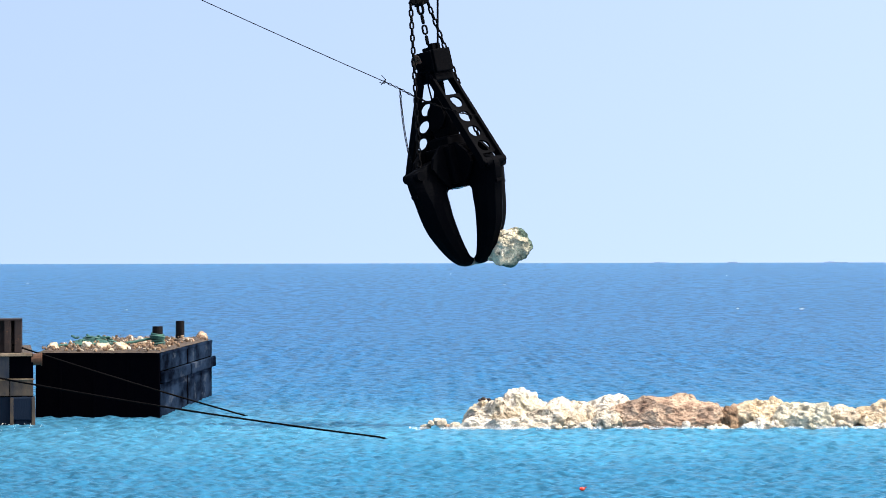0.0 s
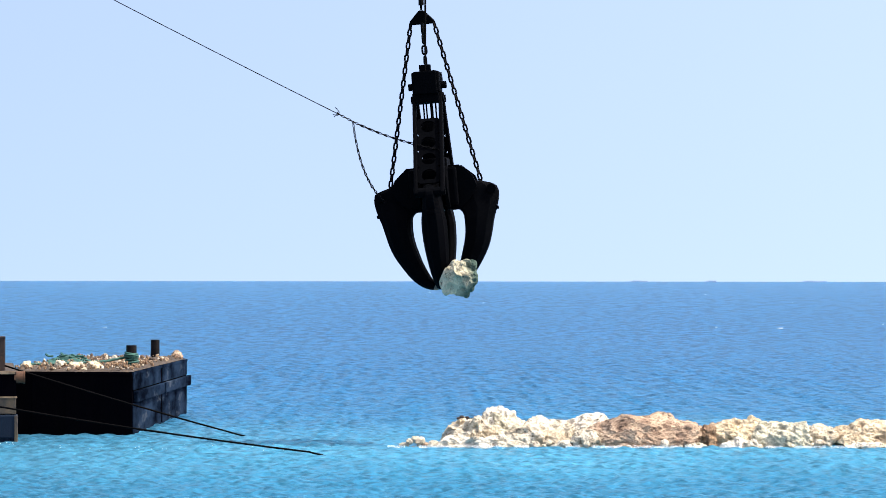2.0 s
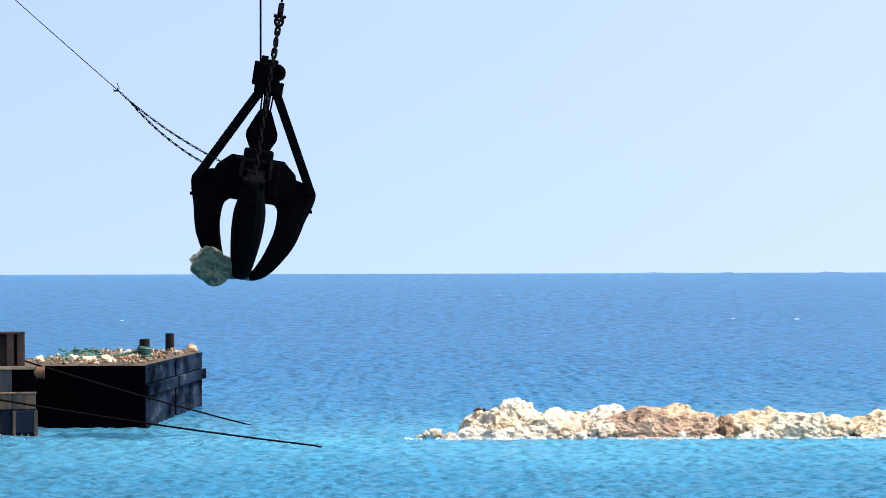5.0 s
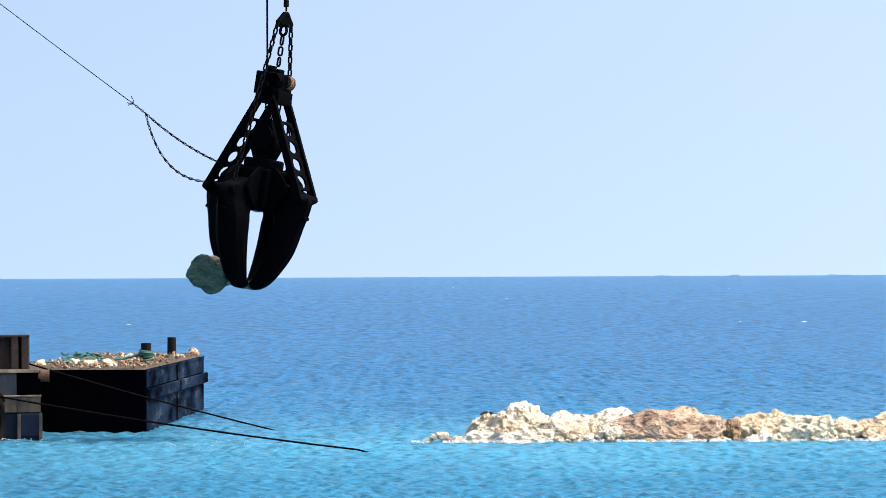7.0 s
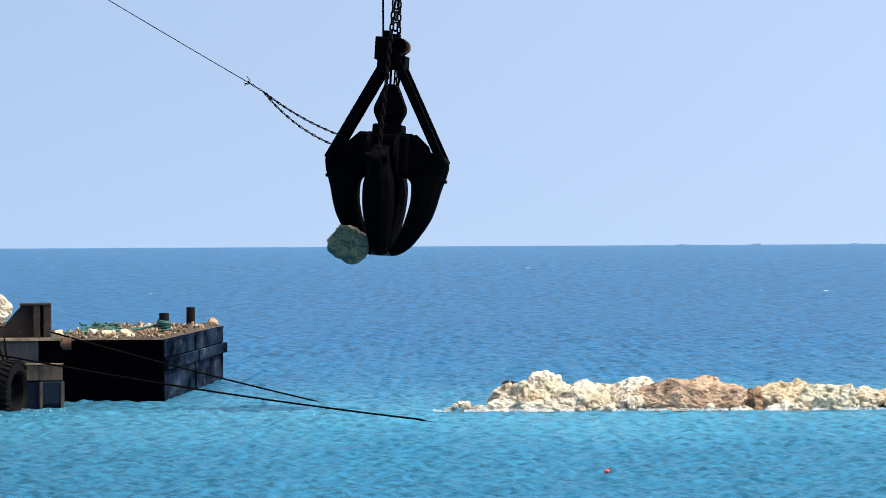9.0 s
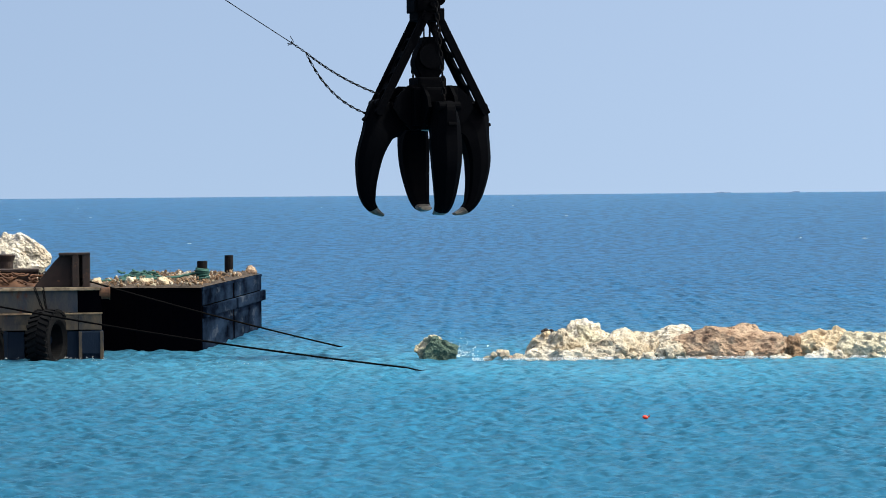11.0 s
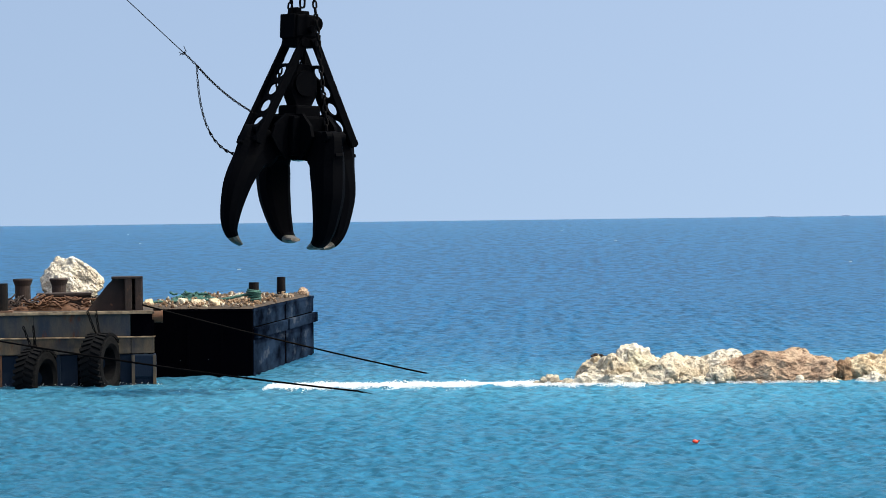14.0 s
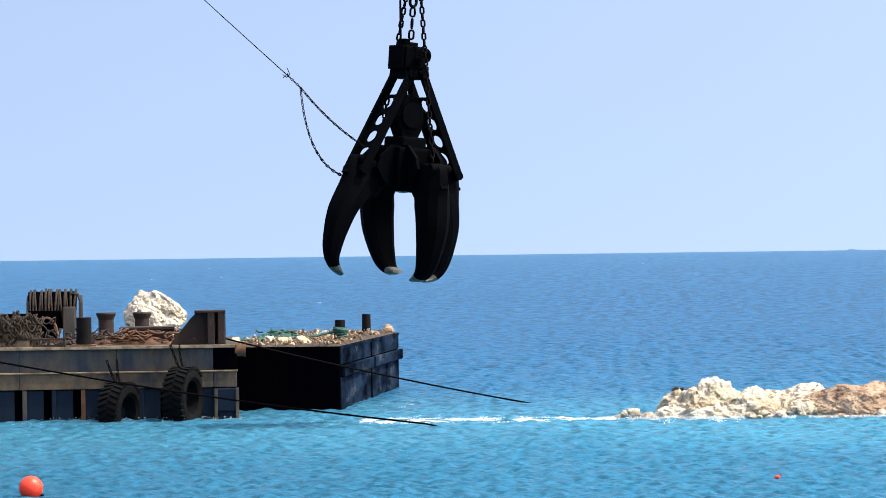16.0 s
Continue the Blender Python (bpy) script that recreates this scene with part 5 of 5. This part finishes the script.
    # tag line, relative to the grab: fork, ends of the taut and the slack chain, sag, steepness of the rope
    T = (
        (0, -1.15, 1.72, 0.35, 1.15, -0.95, 0.30, 0.05, 25.1), (1.5, -1.55, 1.57, 0.20, 1.10, -1.20, -0.05, 0.12, 25.4),
        (2.5, -1.93, 1.45, 0.0, 0.70, -1.12, -0.10, 0.20, 30), (3, -2.22, 1.48, -0.25, 0.68, -1.11, 0.0, 0.25, 32.5), (3.5, -2.32, 1.73, -0.5, 0.67, -1.10, 0.10, 0.30, 35.1),
        (4, -2.42, 1.60, -0.55, 0.6, -1.08, 0.22, 0.22, 37), (4.5, -2.5, 1.72, -0.58, 0.53, -1.06, 0.35, 0.15, 39.8), (5, -2.56, 1.75, -0.6, 0.46, -1.05, 0.48, 0.08, 42.6), (7.5, -2.29, 1.69, -0.93, 0.75, -1.20, 0.23, 0.35, 37),
        (9, -2.57, 1.45, -1.0, 0.53, -1.16, 0.35, 0.10, 31.8), (9.5, -2.7, 1.43, -1.0, 0.45, -1.1, 0.42, 0.03, 31),
        (12, -2.4, 1.2, -1.1, 0.41, -1.27, -0.30, 0.3, 37), (12.5, -2.35, 1.19, -1.1, 0.41, -1.27, -0.40, 0.35, 39.4), (13, -2.23, 1.44, -1.0, 0.60, -1.28, -0.35, 0.3, 41),
        (14.5, -2.0, 1.75, -0.8, 0.65, -1.28, -0.15, 0.38, 46.7), (15, -2.02, 1.8, -0.75, 0.67, -1.29, -0.10, 0.4, 46), (16, -2.11, 1.85, -0.8, 0.62, -1.25, 0.0, 0.3, 44))
    rope_rows, leg_rows = [], [[], []]
    piece_rows = [[[] for _ in range(LEG_PIECES)] for _ in legs]
    for t, x, z, *_ in G:
        jx, jz, ax, az, bx, bz, sag, steep = between(T, t)
        y = between(far, t)[0]
        f = y / 65.0
        fork = Vector((x + jx * f, y - 0.3, z + jz * f))
        rope_rows.append((t, Matrix.Translation(fork) @ Matrix.Rotation(radians(steep), 4, "Y")))
        for n, (ex, ez, dip) in enumerate(((ax, az, 0.06), (bx, bz, sag))):
            end = Vector((x + ex * f, y - (0.8 if n == 0 else 0.4), z + ez * f))
            leg_rows[n].append((t, Matrix.Translation(fork)))
            pts = [fork.lerp(end, k / LEG_PIECES) - Vector((0.5 * dip, 0, dip)) * 4 * (k / LEG_PIECES) * (1 - k / LEG_PIECES) for k in range(LEG_PIECES + 1)]
            for k in range(LEG_PIECES):
                d = pts[k + 1] - pts[k]
                turn = d.to_track_quat("Z", "Y").to_matrix().to_4x4()
                piece_rows[n][k].append((t, Matrix.Translation(pts[k] - fork) @ turn))
    walk(tag_rope, rope_rows)
    for n, (leg, pieces) in enumerate(legs):
        walk(leg, leg_rows[n])
        for p, rows in zip(pieces, piece_rows[n]):
            walk(p, rows)

    # barges sway on their moorings: seconds, x, z, yaw, roll
    C = (
        (0, -6.274, 0.029, -1.43, 0.09),        (0.5, -6.304, 0.012, -1.54, -0.01),        (1, -6.344, 0.017, -1.60, 0.04),
        (1.5, -6.362, -0.024, -1.60, -0.18),        (2, -6.398, -0.011, -1.61, 0.19),        (2.5, -6.412, 0.003, -1.62, 0.07),
        (3, -6.454, 0.008, -1.72, 0.12),        (3.5, -6.452, -0.037, -1.76, 0.06),        (4, -6.461, -0.043, -1.78, -0.07),
        (4.5, -6.471, -0.040, -1.82, -0.21),        (5, -6.490, -0.015, -1.87, -0.16),        (7.5, -6.649, -0.025, -1.89, 0.08),
        (8, -6.665, -0.078, -1.93, -0.06),        (8.5, -6.708, -0.065, -2.00, 0.06),        (9, -6.718, -0.035, -2.03, -0.14),
        (9.5, -6.743, 0.021, -2.03, -0.03),        (12, -6.739, -0.011, -2.07, 0.06),        (12.5, -6.724, 0.023, -2.08, -0.01),
        (13, -6.725, 0.028, -2.21, -0.03),        (13.5, -6.700, 0.038, -2.09, -0.06),        (14, -6.714, 0.103, -2.23, 0.19),
        (14.5, -6.679, 0.076, -2.25, 0.03),        (15, -6.641, -0.000, -2.14, 0.04),        (15.5, -6.604, 0.017, -2.08, 0.02),
        (16, -6.567, 0.010, -2.11, -0.08),
    )
    W = (
        (0, -8.636, 0.050, 8.0, 0.0),        (0.5, -8.617, 0.050, 8.0, 0.0),        (1, -8.592, 0.050, 8.0, 0.0),
        (1.5, -8.578, 0.040, 8.0, 0.0),        (2, -8.536, 0.029, 8.0, 0.0),        (2.5, -8.543, 0.034, 8.0, 0.0),
        (3, -8.541, 0.043, 8.0, 0.0),        (3.5, -8.467, 0.019, 8.0, 0.0),        (4, -8.500, 0.025, 8.0, 0.0),
        (4.5, -8.470, 0.007, 8.0, 0.0),        (5, -8.482, -0.002, 8.0, 0.0),        (7.5, -8.536, 0.020, 8.0, 0.0),
        (8, -8.536, 0.028, 8.0, 0.0),        (8.5, -8.562, 0.067, 8.0, 0.0),        (9, -8.535, 0.042, 8.0, 0.0),
        (9.5, -8.557, 0.047, 8.0, 0.0),        (12, -8.516, 0.050, 8.0, 0.0),        (12.5, -8.497, 0.089, 8.0, 0.0),
        (13, -8.483, 0.092, 8.0, 0.0),        (13.5, -8.478, 0.062, 8.0, 0.0),        (14, -8.485, 0.105, 8.0, 0.0),
        (14.5, -8.485, 0.080, 8.0, 0.0),        (15, -8.449, 0.034, 8.0, 0.0),        (15.5, -8.443, 0.082, 8.0, 0.0),
        (16, -8.447, 0.097, 8.0, 0.0),
    )
    for thing, on, rows, y in ((cargo, "cargo", C, 68.7), (work, "work", W, 65.6)):
        at = [(t, Matrix.Translation((x, y, z)) @ Matrix.Rotation(radians(yaw), 4, "Z") @ Matrix.Rotation(radians(roll), 4, "Y")) for t, x, z, yaw, roll in rows]
        walk(thing, at)
        for ob, m in riders[on]:
            walk(ob, [(t, q @ m) for t, q in at])
    # mooring ropes: seconds and the point where they enter the water
    post = (-0.45, 0.9, 1.62)
    up = ((0, -4.2, 69.1), (1.5, -3.78, 67.8), (3.5, -3.22, 67.6), (5, -4.13, 70.05), (9, -3.23, 68.6), (12, -3.62, 70.2), (14.5, -2.52, 68.9), (16, -2.43, 71.0))
    low = ((0, -1.25, 60.0), (1.5, -2.2, 61.3), (3.5, -2.26, 60.2), (5, -2.43, 60.7), (9, -0.95, 60.2), (12, -2.65, 60.7), (12.5, -3.18, 61.1), (14.5, -4.16, 61.4), (16, -4.18, 61.7))
    rows_a, rows_b = [], []
    for t, x, z, yaw, roll in W:
        a = Matrix.Translation((x, 65.6, z)) @ Matrix.Rotation(radians(yaw), 4, "Z") @ Vector(post)
        ex, ey = between(up, t)
        rows_a.append((t, along(a, (ex, ey, 0.08))))
        b = Vector((x - 6.4, 62.6, 1.72 + z))
        ex, ey = between(low, t)
        d = Vector((ex - b.x, ey - b.y, 0)).normalized()
        rows_b.append((t, Matrix.Translation((ex, ey, 0.05)) @ Matrix.Rotation(math.atan2(d.y, d.x), 4, "Z")))
    walk(lines[0], rows_a)
    walk(lines[1], rows_b)
    # floats bob, and the ripples run towards the shore
    walk(buoy, [(t, pose(-8.8 + 0.04 * math.sin(t * 1.3), 44.5, 0.11 + 0.04 * math.sin(t * 2.1 + 0.6), 4 * math.sin(t * 2), 6 * math.sin(t * 1.7), 0)) for t in [k * 0.5 for k in range(33)]])
    walk(small, [(t, pose(2.08, 46.6 + 0.2 * math.sin(t * 0.6), 0.02 + 0.03 * math.sin(t * 2.4), 8 * math.sin(t * 2), 10 * math.sin(t * 1.9), 0)) for t in [k * 0.5 for k in range(33)]])
    walk(sea, [(0, pose(-2.0, 4.5, 0)), (16, pose(2.0, -4.5, 0))])
    # splash
    for ob, v, dx, vx, t0 in jets:
        rows = [(0, Matrix.Translation((SPLASH_AT.x + dx, SPLASH_AT.y, -2.5))), (t0 - 0.3, Matrix.Translation((SPLASH_AT.x + dx, SPLASH_AT.y, -2.0)))]
        life = 2 * v / 9.8 + 0.3
        steps = 12
        for k in range(steps + 1):
            s = life * k / steps
            z = -0.5 + v * s - 4.9 * s * s
            rows.append((t0 + s, Matrix.Translation((SPLASH_AT.x + dx + vx * s, SPLASH_AT.y, max(z, -1.8)))))
        rows.append((16, Matrix.Translation((SPLASH_AT.x + dx + vx * life, SPLASH_AT.y, -2.5))))
        walk(ob, rows)
    # seconds, x and z of the drifting spray
    for ob, y, rows in ((clouds[0], 64.3, ((0, -2.4, -7), (10.9, -1.6, -7), (11.4, -2.1, 2.2), (11.8, -2.6, 2.9), (12.5, -4.1, 1.4), (13, -5.6, -0.5), (13.6, -6.4, -3.0), (14.5, -6.6, -7), (16, -6.6, -7))),
                        (clouds[1], 64.6, ((0, -2.4, -6), (10.9, -1.8, -6), (11.4, -2.7, 1.2), (11.8, -3.1, 1.8), (12.0, -3.5, 1.8), (12.5, -5.6, 1.5), (13, -6.9, 0.9), (13.6, -8.2, -2), (14.5, -8, -6), (16, -8, -6))),
                        (clouds[2], 64.0, ((0, -2.4, -6), (10.9, -1.6, -6), (11.4, -2.2, 3.9), (11.8, -2.67, 4.4), (12, -2.93, 4.3), (12.5, -3.58, 3.8), (13, -4.4, -0.3), (13.3, -4.7, -1.8), (13.8, -5, -4), (14.5, -5, -6), (16, -5, -6))),
                        (clouds[3], 63.9, ((0, -3.5, -2.5), (10.9, -3.0, -2.5), (11.5, -3.6, 0.0), (12.0, -4.4, 0.12), (12.5, -5.2, 0.12), (13, -6.0, 0.05), (13.6, -6.8, -0.4), (14.2, -7, -2.5), (16, -7, -2.5)))):
        walk(ob, [(t, Matrix.Translation((x, y, z))) for t, x, z in rows])
    for ob, rows in ((glint_flecks, ((0, 0, -0.01), (3, 0.2, 0.0), (5, 0.3, -0.01), (9.5, 0.2, 0.02), (12, 0, 0.0), (14, 0, 0.02), (16, 0.3, 0.04))),
                     (foam_glint_barge, ((0, 0, 0.02), (3, 0.1, -0.02), (6, 0, 0.03), (9, -0.1, 0.0), (12, 0, 0.04), (16, 0.1, 0.03))),
                     (foam_bow, ((0, 0, -0.11), (0.8, 0, -0.09), (1.3, -0.1, -0.025), (1.6, -0.1, -0.03), (2.0, 0.1, -0.09), (3.4, 0, -0.11), (4.5, 0, -0.1), (9, 0, -0.1), (13, 0, -0.08), (15.5, 0.1, -0.08), (16, 0.1, -0.07))),
                     (foam_rocks, ((0, 0, 0.03), (4, 0, 0.02), (8, 0, 0.04), (12, 0, 0.04), (16, 0, 0.03))),
                     (foam_splash, ((0, 0.4, -0.6), (11.0, 0.4, -0.6), (11.5, 0.3, -0.09), (12.1, 2.4, -0.03), (12.6, 2.1, 0.01), (13.0, 1.6, 0.02), (13.5, 1.0, 0.02), (14.5, 0.5, -0.008), (16, 0.9, -0.028))),
                     (foam_wash, ((0, 0.3, -0.8), (11.0, 0.3, -0.8), (11.5, 0.2, -0.12), (12.1, 0.3, -0.08), (12.5, 0.3, 0.02), (13.1, 0.6, 0.03), (13.6, 0.4, -0.06), (14.2, -0.1, -0.25), (16, -0.1, -0.4))),
                     (foam_tail, ((0, 1.0, -0.6), (11.6, 2.4, -0.5), (12.4, 2.3, -0.03), (13, 1.8, -0.015), (13.5, 1.0, -0.01), (14.5, 0.2, -0.03), (16, 0.3, -0.06)))):
        walk(ob, [(t, Matrix.Translation((x, 0, z))) for t, x, z in rows])


motions()
